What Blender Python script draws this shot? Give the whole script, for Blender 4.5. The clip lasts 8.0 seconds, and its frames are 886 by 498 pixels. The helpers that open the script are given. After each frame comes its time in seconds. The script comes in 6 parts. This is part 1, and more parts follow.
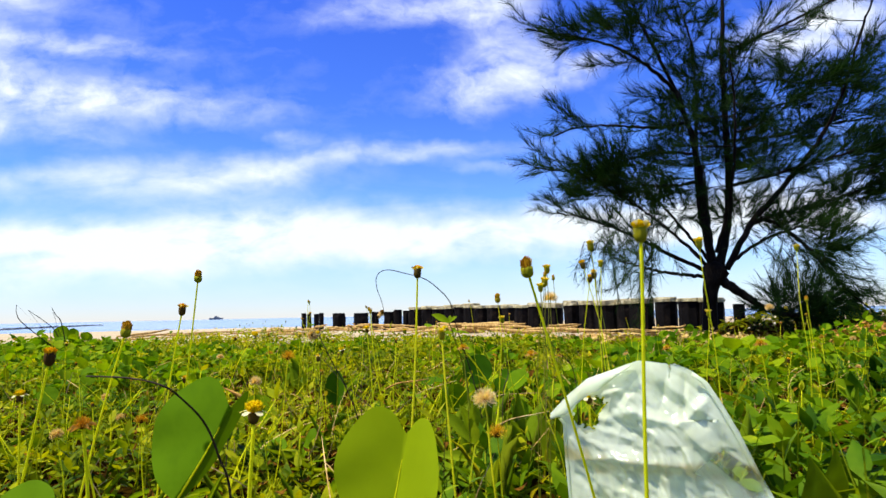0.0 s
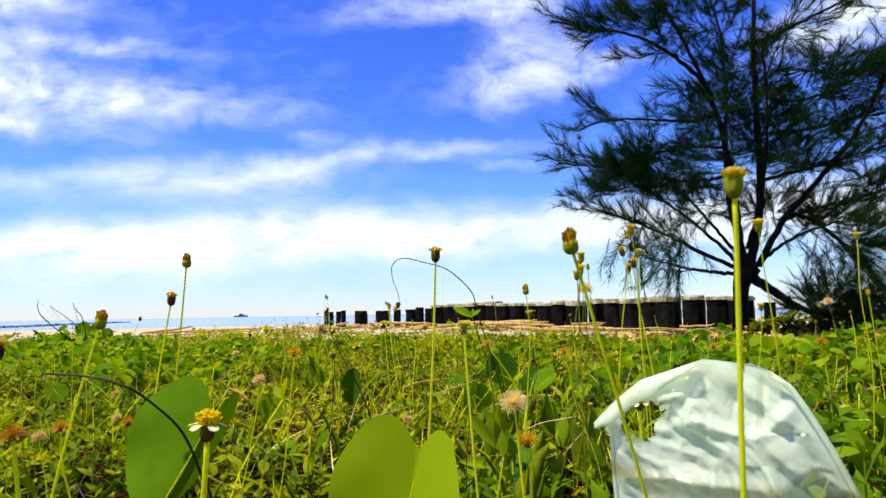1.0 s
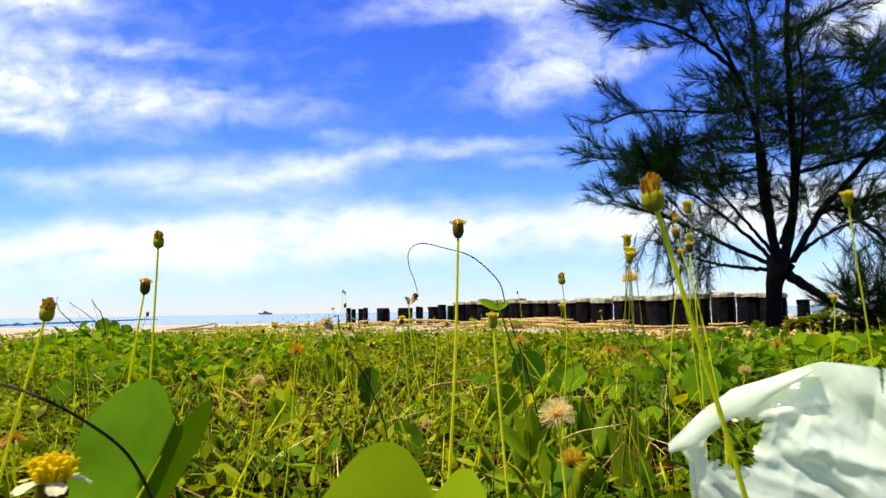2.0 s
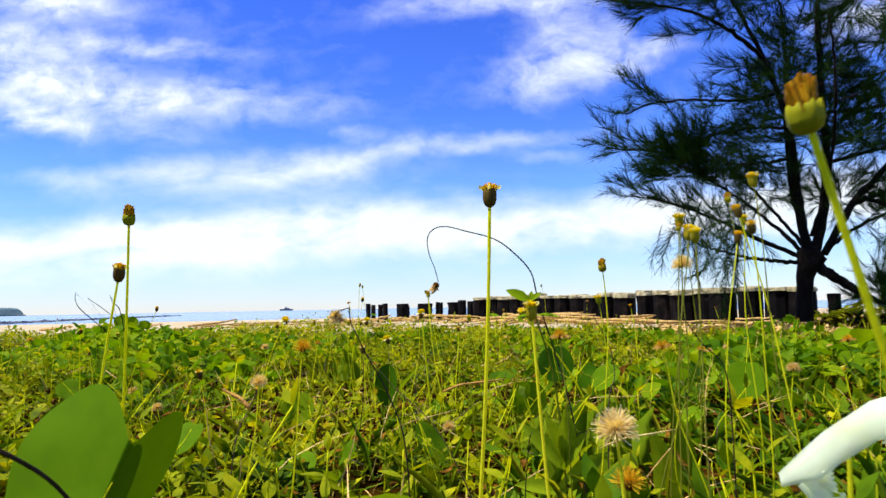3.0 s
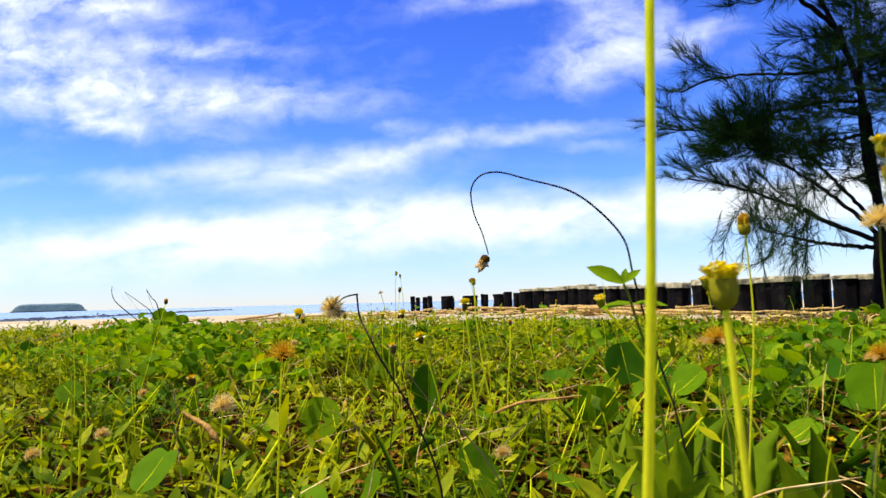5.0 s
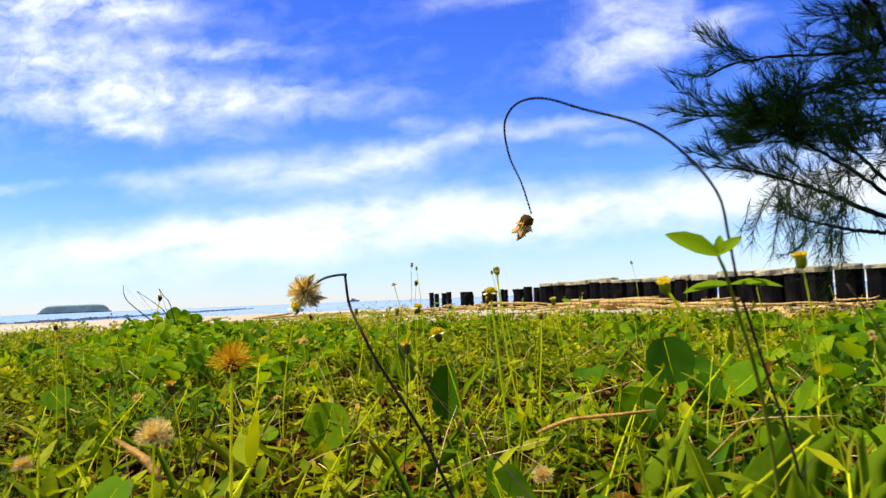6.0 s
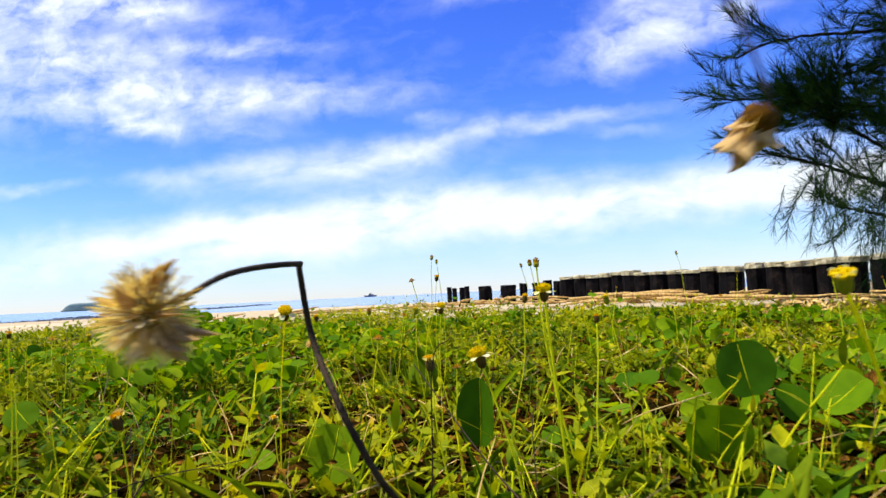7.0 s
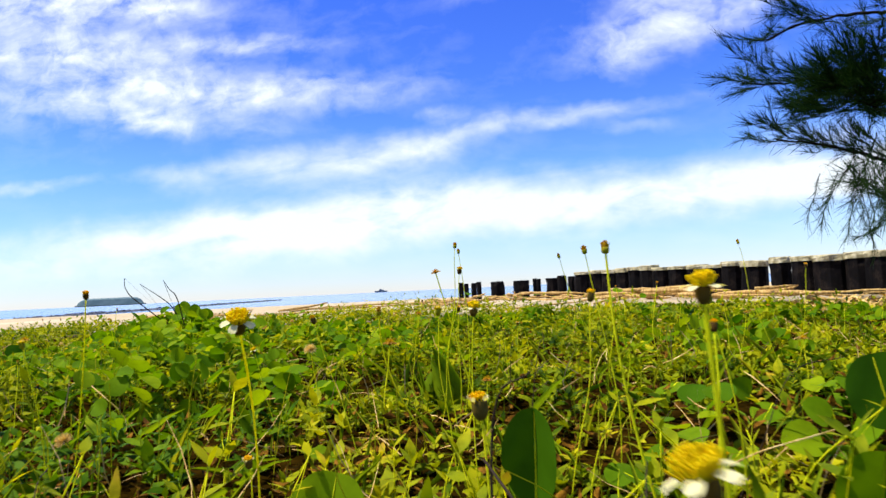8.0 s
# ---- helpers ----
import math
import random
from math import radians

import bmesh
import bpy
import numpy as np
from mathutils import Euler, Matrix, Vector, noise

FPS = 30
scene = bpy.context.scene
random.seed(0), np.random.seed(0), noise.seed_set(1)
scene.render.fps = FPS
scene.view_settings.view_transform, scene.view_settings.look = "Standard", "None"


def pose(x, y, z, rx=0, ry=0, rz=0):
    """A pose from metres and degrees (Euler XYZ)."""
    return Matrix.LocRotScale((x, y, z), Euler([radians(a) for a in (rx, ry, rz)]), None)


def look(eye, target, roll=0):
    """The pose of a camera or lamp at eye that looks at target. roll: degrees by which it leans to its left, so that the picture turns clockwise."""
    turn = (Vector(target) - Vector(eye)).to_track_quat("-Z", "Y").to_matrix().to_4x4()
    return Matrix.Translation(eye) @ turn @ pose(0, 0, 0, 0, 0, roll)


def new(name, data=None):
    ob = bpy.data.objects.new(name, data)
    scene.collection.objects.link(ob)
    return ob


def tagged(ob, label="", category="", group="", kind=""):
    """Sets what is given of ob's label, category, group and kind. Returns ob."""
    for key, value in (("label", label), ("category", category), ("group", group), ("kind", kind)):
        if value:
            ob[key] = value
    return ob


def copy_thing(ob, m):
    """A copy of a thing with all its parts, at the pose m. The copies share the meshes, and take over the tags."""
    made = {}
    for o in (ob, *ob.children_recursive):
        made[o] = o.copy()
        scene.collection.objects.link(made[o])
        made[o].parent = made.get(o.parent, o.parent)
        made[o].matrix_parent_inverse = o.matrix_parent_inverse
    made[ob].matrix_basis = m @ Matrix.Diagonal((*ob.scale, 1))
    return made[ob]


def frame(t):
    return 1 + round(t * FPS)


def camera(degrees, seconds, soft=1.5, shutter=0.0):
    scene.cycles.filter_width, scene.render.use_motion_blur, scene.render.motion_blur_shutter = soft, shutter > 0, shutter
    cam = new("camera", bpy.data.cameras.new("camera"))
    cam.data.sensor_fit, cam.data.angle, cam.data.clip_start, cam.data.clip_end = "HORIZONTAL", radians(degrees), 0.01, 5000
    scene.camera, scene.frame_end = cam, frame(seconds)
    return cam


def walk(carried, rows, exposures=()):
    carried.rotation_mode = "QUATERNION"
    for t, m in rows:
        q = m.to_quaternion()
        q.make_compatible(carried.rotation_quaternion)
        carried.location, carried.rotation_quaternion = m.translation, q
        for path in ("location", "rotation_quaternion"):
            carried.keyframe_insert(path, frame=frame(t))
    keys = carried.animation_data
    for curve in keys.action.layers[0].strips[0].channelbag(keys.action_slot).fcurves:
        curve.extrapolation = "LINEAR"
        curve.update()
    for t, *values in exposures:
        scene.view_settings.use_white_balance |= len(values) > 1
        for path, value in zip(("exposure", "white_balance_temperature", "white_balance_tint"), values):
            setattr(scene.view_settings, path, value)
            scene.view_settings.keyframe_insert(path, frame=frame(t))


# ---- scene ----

cam = camera(68.6, 8.0, soft=1.5, shutter=0.4)
PATH = [
    (0, (0.084, -0.292, 0.267), (-0.131, 1.687, 0.468), -1.2),
    (0.5, (0.079, -0.247, 0.263), (-0.172, 1.727, 0.459), -1.3),
    (1, (0.074, -0.203, 0.26), (-0.209, 1.767, 0.457), -1.0),
    (1.5, (0.066, -0.146, 0.257), (-0.253, 1.819, 0.452), -0.9),
    (3, (0.037, -0.012, 0.25), (-0.373, 1.937, 0.429), -1.1),
    (3.5, (0.027, 0.035, 0.249), (-0.417, 1.978, 0.422), -1.2),
    (4, (0.018, 0.083, 0.252), (-0.459, 2.019, 0.419), -1.4),
    (4.5, (0.002, 0.145, 0.25), (-0.511, 2.071, 0.412), -1.4),
    (6, (-0.054, 0.333, 0.238), (-0.652, 2.236, 0.388), -2.3),
    (6.5, (-0.084, 0.416, 0.243), (-0.712, 2.309, 0.383), -2.7),
    (7, (-0.125, 0.507, 0.244), (-0.773, 2.395, 0.379), -2.8),
    (7.5, (-0.175, 0.618, 0.242), (-0.843, 2.499, 0.37), -2.8),
    (8, (-0.229, 0.726, 0.245), (-0.907, 2.603, 0.368), -2.8),
]
walk(cam, [(t, look(eye, target, roll)) for t, eye, target, roll in PATH])

# ---------- world, sun, exposure ----------
HEADING = radians(12)
FWD = (-math.sin(HEADING), math.cos(HEADING), 0.0)
SIDE = (math.cos(HEADING), math.sin(HEADING), 0.0)
SUN_EL, SUN_AZ = radians(64), radians(245)      # azimuth clockwise from +y
scene.view_settings.exposure = 0.67


class Nodes:
    """Small helper to write node graphs in few lines."""

    def __init__(self, tree):
        self.t = tree
        tree.nodes.clear()

    def add(self, kind, inputs=None, **props):
        n = self.t.nodes.new(kind)
        for k, v in props.items():
            if k == "operation":
                n.operation = v
            elif k == "blend_type":
                n.blend_type = v
            elif k == "data_type":
                n.data_type = v
            elif k == "vector_type":
                n.vector_type = v
            elif k == "interpolation_type":
                n.interpolation_type = v
            elif k == "noise_dimensions":
                n.noise_dimensions = v
            elif k == "feature":
                n.feature = v
            elif k == "wave_type":
                n.wave_type = v
        for k, v in (inputs or {}).items():
            if isinstance(v, bpy.types.NodeSocket):
                self.t.links.new(v, n.inputs[k])
            else:
                n.inputs[k].default_value = v
        return n

    def math(self, op, a, b=0.0, c=0.0):
        return self.add("ShaderNodeMath", {0: a, 1: b, 2: c}, operation=op).outputs[0]

    def vec(self, op, a, b=(0, 0, 0)):
        return self.add("ShaderNodeVectorMath", {0: a, 1: b}, operation=op)

    def noise(self, vector, scale, detail=4.0, rough=0.55, distort=0.0):
        ins = {"Scale": scale, "Detail": detail, "Roughness": rough, "Distortion": distort}
        if vector is not None:
            ins["Vector"] = vector
        return self.add("ShaderNodeTexNoise", ins)

    def ramp(self, fac, stops):
        n = self.add("ShaderNodeValToRGB", {"Fac": fac})
        el = n.color_ramp.elements
        while len(el) < len(stops):
            el.new(0.5)
        for e, (p, c) in zip(el, stops):
            e.position, e.color = p, (*c, 1.0)
        return n.outputs["Color"]

    def range(self, v, a, b, c=0.0, d=1.0, smooth=True):
        n = self.add("ShaderNodeMapRange", {"Value": v, "From Min": a, "From Max": b, "To Min": c, "To Max": d})
        n.interpolation_type = "SMOOTHSTEP" if smooth else "LINEAR"
        return n.outputs["Result"]

    def mix(self, fac, a, b, blend="MIX"):
        n = self.add("ShaderNodeMix", data_type="RGBA", blend_type=blend)
        for k, v in ((0, fac), (6, a), (7, b)):
            if isinstance(v, bpy.types.NodeSocket):
                self.t.links.new(v, n.inputs[k])
            else:
                n.inputs[k].default_value = v if k == 0 else (*v, 1.0)
        return n.outputs[2]


CLOUDS = []


def cloud(u, v, wide, high, turn, strength):
    """A cloud in the tangent plane of HEADING, turned in degrees."""
    CLOUDS.append((u, v, wide, high, turn, strength))


cloud(-0.12, 0.126, 0.42, 0.042, 1, 1.15)
cloud(-0.55, 0.098, 0.4, 0.04, 2, 1)
cloud(0.4, 0.128, 0.42, 0.03, 3, 1.1)
cloud(0, 0.07, 0.7, 0.03, 0, 0.12)
cloud(-0.7, 0.055, 0.5, 0.03, 0, 0.12)
cloud(-0.32, 0.21, 0.22, 0.034, 2, 0.72)
cloud(-0.16, 0.228, 0.12, 0.024, 12, 0.45)
cloud(0.05, 0.256, 0.15, 0.014, 4, 0.62)
cloud(-0.54, 0.218, 0.12, 0.016, 2, 0.4)
cloud(-0.84, 0.208, 0.09, 0.012, 0, 0.6)
cloud(0.15, 0.236, 0.06, 0.01, 0, 0.3)
cloud(-0.72, 0.372, 0.24, 0.06, -4, 0.68)
cloud(-0.61, 0.303, 0.07, 0.02, -8, 0.75)
cloud(-0.82, 0.445, 0.22, 0.03, -6, 0.8)
cloud(-0.52, 0.352, 0.16, 0.03, -6, 0.45)
cloud(-0.33, 0.328, 0.18, 0.03, 0, 0.55)
cloud(-0.48, 0.428, 0.14, 0.014, -8, 0.62)
cloud(-0.6, 0.5, 0.06, 0.016, -4, 0.7)
cloud(-0.8, 0.525, 0.26, 0.045, -6, 1)
cloud(-0.66, 0.4, 0.34, 0.11, -4, 0.14)
cloud(0.155, 0.362, 0.075, 0.04, 5, 0.7)
cloud(0.245, 0.392, 0.075, 0.042, 10, 0.62)
cloud(0.215, 0.45, 0.065, 0.045, 0, 0.52)
cloud(0.06, 0.492, 0.15, 0.026, 6, 0.62)
cloud(0.19, 0.5, 0.08, 0.03, 0, 0.55)
cloud(0.33, 0.4, 0.07, 0.024, 10, 0.5)
cloud(0.76, 0.48, 0.15, 0.05, 20, 1.1)
cloud(0.64, 0.17, 0.3, 0.05, 4, 1)
cloud(-0.12, 0.276, 0.035, 0.012, 0, 0.42)
cloud(-0.46, 0.282, 0.07, 0.018, -8, 0.35)


def build_world():
    world = bpy.data.worlds.new("sky")
    scene.world = world
    world.use_nodes = True
    n = Nodes(world.node_tree)
    d = n.add("ShaderNodeTexCoord").outputs["Generated"]
    sky = n.t.nodes.new("ShaderNodeTexSky")
    sky.sky_type, sky.sun_disc = "NISHITA", False
    sky.sun_elevation, sky.sun_rotation = SUN_EL, SUN_AZ
    sky.air_density, sky.dust_density, sky.ozone_density = 1.0, 0.0, 4.0
    ahead = n.math("MAXIMUM", n.vec("DOT_PRODUCT", d, FWD).outputs["Value"], 0.15)
    u = n.math("DIVIDE", n.vec("DOT_PRODUCT", d, SIDE).outputs["Value"], ahead)
    up = n.add("ShaderNodeSeparateXYZ", {0: d}).outputs[2]
    v = n.math("DIVIDE", up, ahead)
    uv = n.add("ShaderNodeCombineXYZ", {0: u, 1: v}).outputs[0]
    # wisps: noise stretched sideways, and a finer one that frays the edges
    st = n.vec("MULTIPLY", uv, (3.2, 9.0, 1.0)).outputs[0]
    big = n.noise(st, 1.5, 5.0, 0.55, 0.6).outputs[0]
    fine = n.noise(n.vec("MULTIPLY", uv, (8.0, 17.0, 1.0)).outputs[0], 2.0, 4.0, 0.52, 0.5).outputs[0]
    fray = n.noise(uv, 9.0, 4.0, 0.6).outputs["Color"]
    bent = n.vec("ADD", uv, n.vec("MULTIPLY", n.vec("SUBTRACT", fray, (0.5, 0.5, 0.5)).outputs[0], (0.12, 0.05, 0.0)).outputs[0]).outputs[0]
    total = None
    for cu, cv, ru, rv, turn, power in CLOUDS:
        m = n.add("ShaderNodeMapping", {"Vector": bent, "Location": (cu, cv, 0), "Rotation": (0, 0, radians(turn)), "Scale": (ru, rv, 1)})
        m.vector_type = "TEXTURE"
        r = n.vec("LENGTH", m.outputs[0]).outputs["Value"]
        g = n.range(r, 1.7, 0.0, 0.0, power)
        total = g if total is None else n.math("ADD", total, g)
    puff = n.noise(n.vec("MULTIPLY", bent, (15.0, 21.0, 1.0)).outputs[0], 1.0, 6.0, 0.60, 0.3).outputs[0]
    grain = n.math("ADD", n.math("MULTIPLY", n.math("SUBTRACT", big, 0.5), 2.0), n.math("MULTIPLY", n.math("SUBTRACT", fine, 0.5), 1.0))
    grain = n.math("ADD", grain, n.math("MULTIPLY", n.math("SUBTRACT", puff, 0.5), n.range(v, 0.16, 0.34, 0.3, 2.0)))
    dens = n.math("ADD", n.math("MULTIPLY", total, n.math("ADD", 0.85, grain)), n.math("MULTIPLY", grain, 0.12))
    placed = n.range(dens, 0.0, 1.1, smooth=False)
    # the same kind of cloud over the rest of the sky
    flat = n.vec("DIVIDE", d, n.add("ShaderNodeCombineXYZ", {0: n.math("ADD", n.math("ABSOLUTE", up), 0.15), 1: n.math("ADD", n.math("ABSOLUTE", up), 0.15), 2: 1.0}).outputs[0]).outputs[0]
    rest = n.range(n.noise(flat, 1.3, 6.0, 0.6, 0.4).outputs[0], 0.45, 0.75)
    front = n.range(n.vec("DOT_PRODUCT", d, FWD).outputs["Value"], 0.45, 0.65)
    cover = n.math("ADD", n.math("MULTIPLY", placed, front), n.math("MULTIPLY", rest, n.math("SUBTRACT", 1.0, front)))
    haze = n.ramp(n.math("MAXIMUM", up, 0.0), SKY_TINT)
    blue = n.mix(1.0, sky.outputs[0], haze, "MULTIPLY")
    col = n.mix(n.math("MULTIPLY", cover, 0.95), blue, CLOUD_WHITE)
    bg = n.add("ShaderNodeBackground", {"Color": col, "Strength": 0.075})
    n.t.links.new(bg.outputs[0], n.add("ShaderNodeOutputWorld").inputs[0])


SKY_TINT = [(0.0, (0.95, 1.04, 1.42)), (0.07, (1.02, 1.17, 1.56)), (0.18, (0.76, 1.09, 1.82)), (0.30, (0.52, 0.86, 1.92)), (0.5, (0.40, 0.71, 2.08))]
CLOUD_WHITE = (8.6, 9.3, 9.7)
build_world()

sun_data = bpy.data.lights.new("sun", "SUN")
sun_data.energy, sun_data.angle, sun_data.color = 5.0, radians(0.53), (1.0, 0.94, 0.80)
sun = new("sun", sun_data)
sun_dir = Vector((math.sin(SUN_AZ) * math.cos(SUN_EL), math.cos(SUN_AZ) * math.cos(SUN_EL), math.sin(SUN_EL)))
sun.matrix_world = look(sun_dir * 50, (0, 0, 0))


# ---------- materials ----------
def material(name):
    m = bpy.data.materials.new(name)
    m.use_nodes = True
    return m, Nodes(m.node_tree)


def finish(n, shader):
    n.t.links.new(shader, n.add("ShaderNodeOutputMaterial").inputs[0])


def leafy(name, stops, translucent=0.45, rough=0.45, vary=0.25, relief=0.3, island=True, clump=0.0):
    """Foliage: colour runs along stops from leaf to leaf, blotches on the leaf, light passes through."""
    m, n = material(name)
    geo = n.add("ShaderNodeNewGeometry")
    rnd = geo.outputs["Random Per Island"] if island else n.add("ShaderNodeObjectInfo").outputs["Random"]
    pos = geo.outputs["Position"]
    blot = n.noise(pos, 60.0, 3.0).outputs[0]
    patch = n.noise(pos, 2.2, 2.0).outputs[0]
    fac = n.math("ADD", n.math("MULTIPLY", rnd, 0.7 - 0.35 * clump), n.math("MULTIPLY", n.math("SUBTRACT", patch, 0.40), 1.3))
    if clump:
        tuft = n.noise(pos, 13.0, 3.0).outputs[0]
        fac = n.math("ADD", fac, n.math("MULTIPLY", n.math("SUBTRACT", tuft, 0.40), 1.5 * clump))
    col = n.ramp(fac, stops)
    col = n.mix(n.range(blot, 0.42, 0.75, 0.0, vary), col, tuple(0.55 * c for c in stops[0][1]))
    bump = n.add("ShaderNodeBump", {"Strength": relief, "Distance": 0.0015, "Height": n.noise(pos, 170.0, 2.0).outputs[0]})
    p = n.add("ShaderNodeBsdfPrincipled", {"Base Color": col, "Roughness": rough, "Normal": bump.outputs[0]})
    p.inputs["Specular IOR Level"].default_value = 0.05
    through_col = n.mix(1.0, col, (1.35, 1.25, 0.45), "MULTIPLY")
    tr = n.add("ShaderNodeBsdfTranslucent", {"Color": through_col})
    mix = n.add("ShaderNodeMixShader", {0: translucent, 1: p.outputs[0], 2: tr.outputs[0]})
    finish(n, mix.outputs[0])
    return m


def surface(name, stops, scale=20.0, rough=(0.6, 0.9), bump=0.4, depth=0.003, fine=8.0, stretch=(1, 1, 1), metal=0.0, obj=True, gloss=0.25):
    """Solid matter: colour from two scales of noise, roughness and relief from the same."""
    m, n = material(name)
    co = n.add("ShaderNodeTexCoord").outputs["Object"] if obj else n.add("ShaderNodeNewGeometry").outputs["Position"]
    co = n.vec("MULTIPLY", co, stretch).outputs[0]
    a = n.noise(co, scale, 5.0, 0.6).outputs[0]
    b = n.noise(co, scale * fine, 4.0, 0.6).outputs[0]
    fac = n.math("ADD", n.math("MULTIPLY", a, 0.65), n.math("MULTIPLY", b, 0.35))
    col = n.ramp(n.range(fac, 0.3, 0.7), stops)
    bmp = n.add("ShaderNodeBump", {"Strength": bump, "Distance": depth, "Height": fac})
    p = n.add("ShaderNodeBsdfPrincipled", {"Base Color": col, "Roughness": n.range(b, 0.3, 0.7, *rough), "Metallic": metal, "Normal": bmp.outputs[0]})
    p.inputs["Specular IOR Level"].default_value = gloss
    finish(n, p.outputs[0])
    return m


M_LEAF = leafy("herb_leaf", [(0.0, (0.014, 0.045, 0.001)), (0.22, (0.078, 0.135, 0.002)), (0.52, (0.275, 0.310, 0.003)), (0.85, (0.520, 0.475, 0.005)), (1.0, (0.480, 0.300, 0.020))], 0.40, 0.6, 0.45, 0.30, clump=1.0)
M_HERB = leafy("broad_herb_leaf", [(0.0, (0.012, 0.048, 0.001)), (0.35, (0.055, 0.130, 0.002)), (0.7, (0.150, 0.240, 0.003)), (1.0, (0.330, 0.380, 0.005))], 0.35, 0.6, 0.35, 0.25, clump=1.0)
M_VINE = leafy("vine_leaf", [(0.0, (0.035, 0.110, 0.001)), (0.5, (0.125, 0.235, 0.002)), (1.0, (0.290, 0.380, 0.004))], 0.45, 0.7, 0.2, 0.10)
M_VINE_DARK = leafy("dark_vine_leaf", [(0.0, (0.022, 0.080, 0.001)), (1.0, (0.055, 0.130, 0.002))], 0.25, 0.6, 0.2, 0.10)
M_THICK = leafy("leathery_vine_leaf", [(0.0, (0.060, 0.150, 0.001)), (1.0, (0.130, 0.235, 0.002))], 0.12, 0.6, 0.2, 0.10)
M_YOUNG = leafy("young_vine_leaf", [(0.0, (0.24, 0.36, 0.004)), (1.0, (0.38, 0.46, 0.006))], 0.5, 0.5, 0.10, 0.06)
M_GRASS = leafy("grass_blade", [(0.0, (0.100, 0.200, 0.005)), (0.6, (0.240, 0.330, 0.008)), (0.9, (0.400, 0.380, 0.015)), (1.0, (0.520, 0.400, 0.090))], 0.45, 0.55)
M_STALK = leafy("green_stalk", [(0.0, (0.520, 0.600, 0.008)), (0.6, (0.730, 0.750, 0.012)), (1.0, (0.840, 0.770, 0.040))], 0.40, 0.5, 0.1)
M_HERB_STEM = leafy("herb_stem", [(0.0, (0.140, 0.200, 0.004)), (0.6, (0.330, 0.370, 0.008)), (1.0, (0.560, 0.480, 0.030))], 0.35, 0.5)
M_STALK_DULL = leafy("olive_stalk", [(0.0, (0.090, 0.130, 0.006)), (0.6, (0.200, 0.230, 0.012)), (1.0, (0.300, 0.260, 0.040))], 0.2, 0.6)
M_STRAW = surface("dry_straw", [(0.0, (0.28, 0.15, 0.03)), (0.5, (0.50, 0.32, 0.09)), (1.0, (0.70, 0.53, 0.22))], 40.0)
M_BROWN = surface("dead_leaf", [(0.0, (0.030, 0.012, 0.002)), (0.5, (0.095, 0.042, 0.003)), (1.0, (0.24, 0.12, 0.010))], 60.0, gloss=0.03)
M_PAPER = leafy("papery_bract", [(0.0, (0.24, 0.11, 0.02)), (0.5, (0.46, 0.27, 0.07)), (1.0, (0.68, 0.50, 0.22))], 0.35, 0.6, 0.5)
M_YELLOW = leafy("yellow_florets", [(0.0, (0.76, 0.52, 0.002)), (0.5, (0.86, 0.68, 0.003)), (1.0, (0.92, 0.78, 0.006))], 0.25, 0.6)
M_PETAL = leafy("cream_petal", [(0.0, (0.66, 0.60, 0.24)), (1.0, (0.82, 0.78, 0.46))], 0.35, 0.5, 0.05)
M_CALYX = leafy("green_calyx", [(0.0, (0.18, 0.22, 0.006)), (0.5, (0.30, 0.30, 0.008)), (1.0, (0.38, 0.26, 0.015))], 0.2, 0.5)
M_CALYX_DARK = leafy("brown_calyx", [(0.0, (0.055, 0.022, 0.006)), (0.5, (0.095, 0.055, 0.010)), (1.0, (0.15, 0.12, 0.02))], 0.15, 0.6, 0.5)
M_PUFF = leafy("seed_bristle", [(0.0, (0.42, 0.25, 0.06)), (0.5, (0.70, 0.52, 0.21)), (1.0, (0.86, 0.78, 0.50))], 0.4, 0.6, 0.05)
M_DRYSTEM = surface("dark_dry_stem", [(0.0, (0.014, 0.009, 0.006)), (1.0, (0.065, 0.042, 0.022))], 80.0, gloss=0.1)
# the tree's silhouette darkness is put into its bark and needle colours
M_BARK = surface("casuarina_silhouette_bark", [(0.0, (0.003, 0.0025, 0.002)), (0.6, (0.010, 0.008, 0.006)), (1.0, (0.026, 0.021, 0.016))], 12.0, stretch=(1, 1, 0.25), depth=0.01, gloss=0.04)
M_NEEDLE = leafy("casuarina_silhouette_needle", [(0.0, (0.003, 0.013, 0.002)), (0.6, (0.008, 0.030, 0.004)), (1.0, (0.034, 0.078, 0.008))], 0.15, 0.7)
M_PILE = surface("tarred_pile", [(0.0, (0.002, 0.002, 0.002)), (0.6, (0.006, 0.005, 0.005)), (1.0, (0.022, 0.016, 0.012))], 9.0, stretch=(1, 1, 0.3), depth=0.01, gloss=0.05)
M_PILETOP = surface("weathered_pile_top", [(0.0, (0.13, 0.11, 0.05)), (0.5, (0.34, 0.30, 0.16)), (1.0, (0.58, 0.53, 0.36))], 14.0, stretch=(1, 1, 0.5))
M_DRIFT = surface("driftwood", [(0.0, (0.14, 0.07, 0.015)), (0.5, (0.40, 0.24, 0.06)), (1.0, (0.64, 0.46, 0.18))], 9.0, stretch=(4, 4, 0.4))
M_ROCK = surface("jetty_stone", [(0.0, (0.03, 0.04, 0.06)), (1.0, (0.09, 0.10, 0.13))], 0.2)
# distance haze is mixed into the island's wood colour
M_ISLE = surface("hazed_far_wood", [(0.0, (0.06, 0.11, 0.12)), (1.0, (0.11, 0.17, 0.17))], 0.05, fine=4.0)
M_HULL = surface("ship_paint", [(0.0, (0.08, 0.09, 0.12)), (1.0, (0.16, 0.18, 0.22))], 0.1)


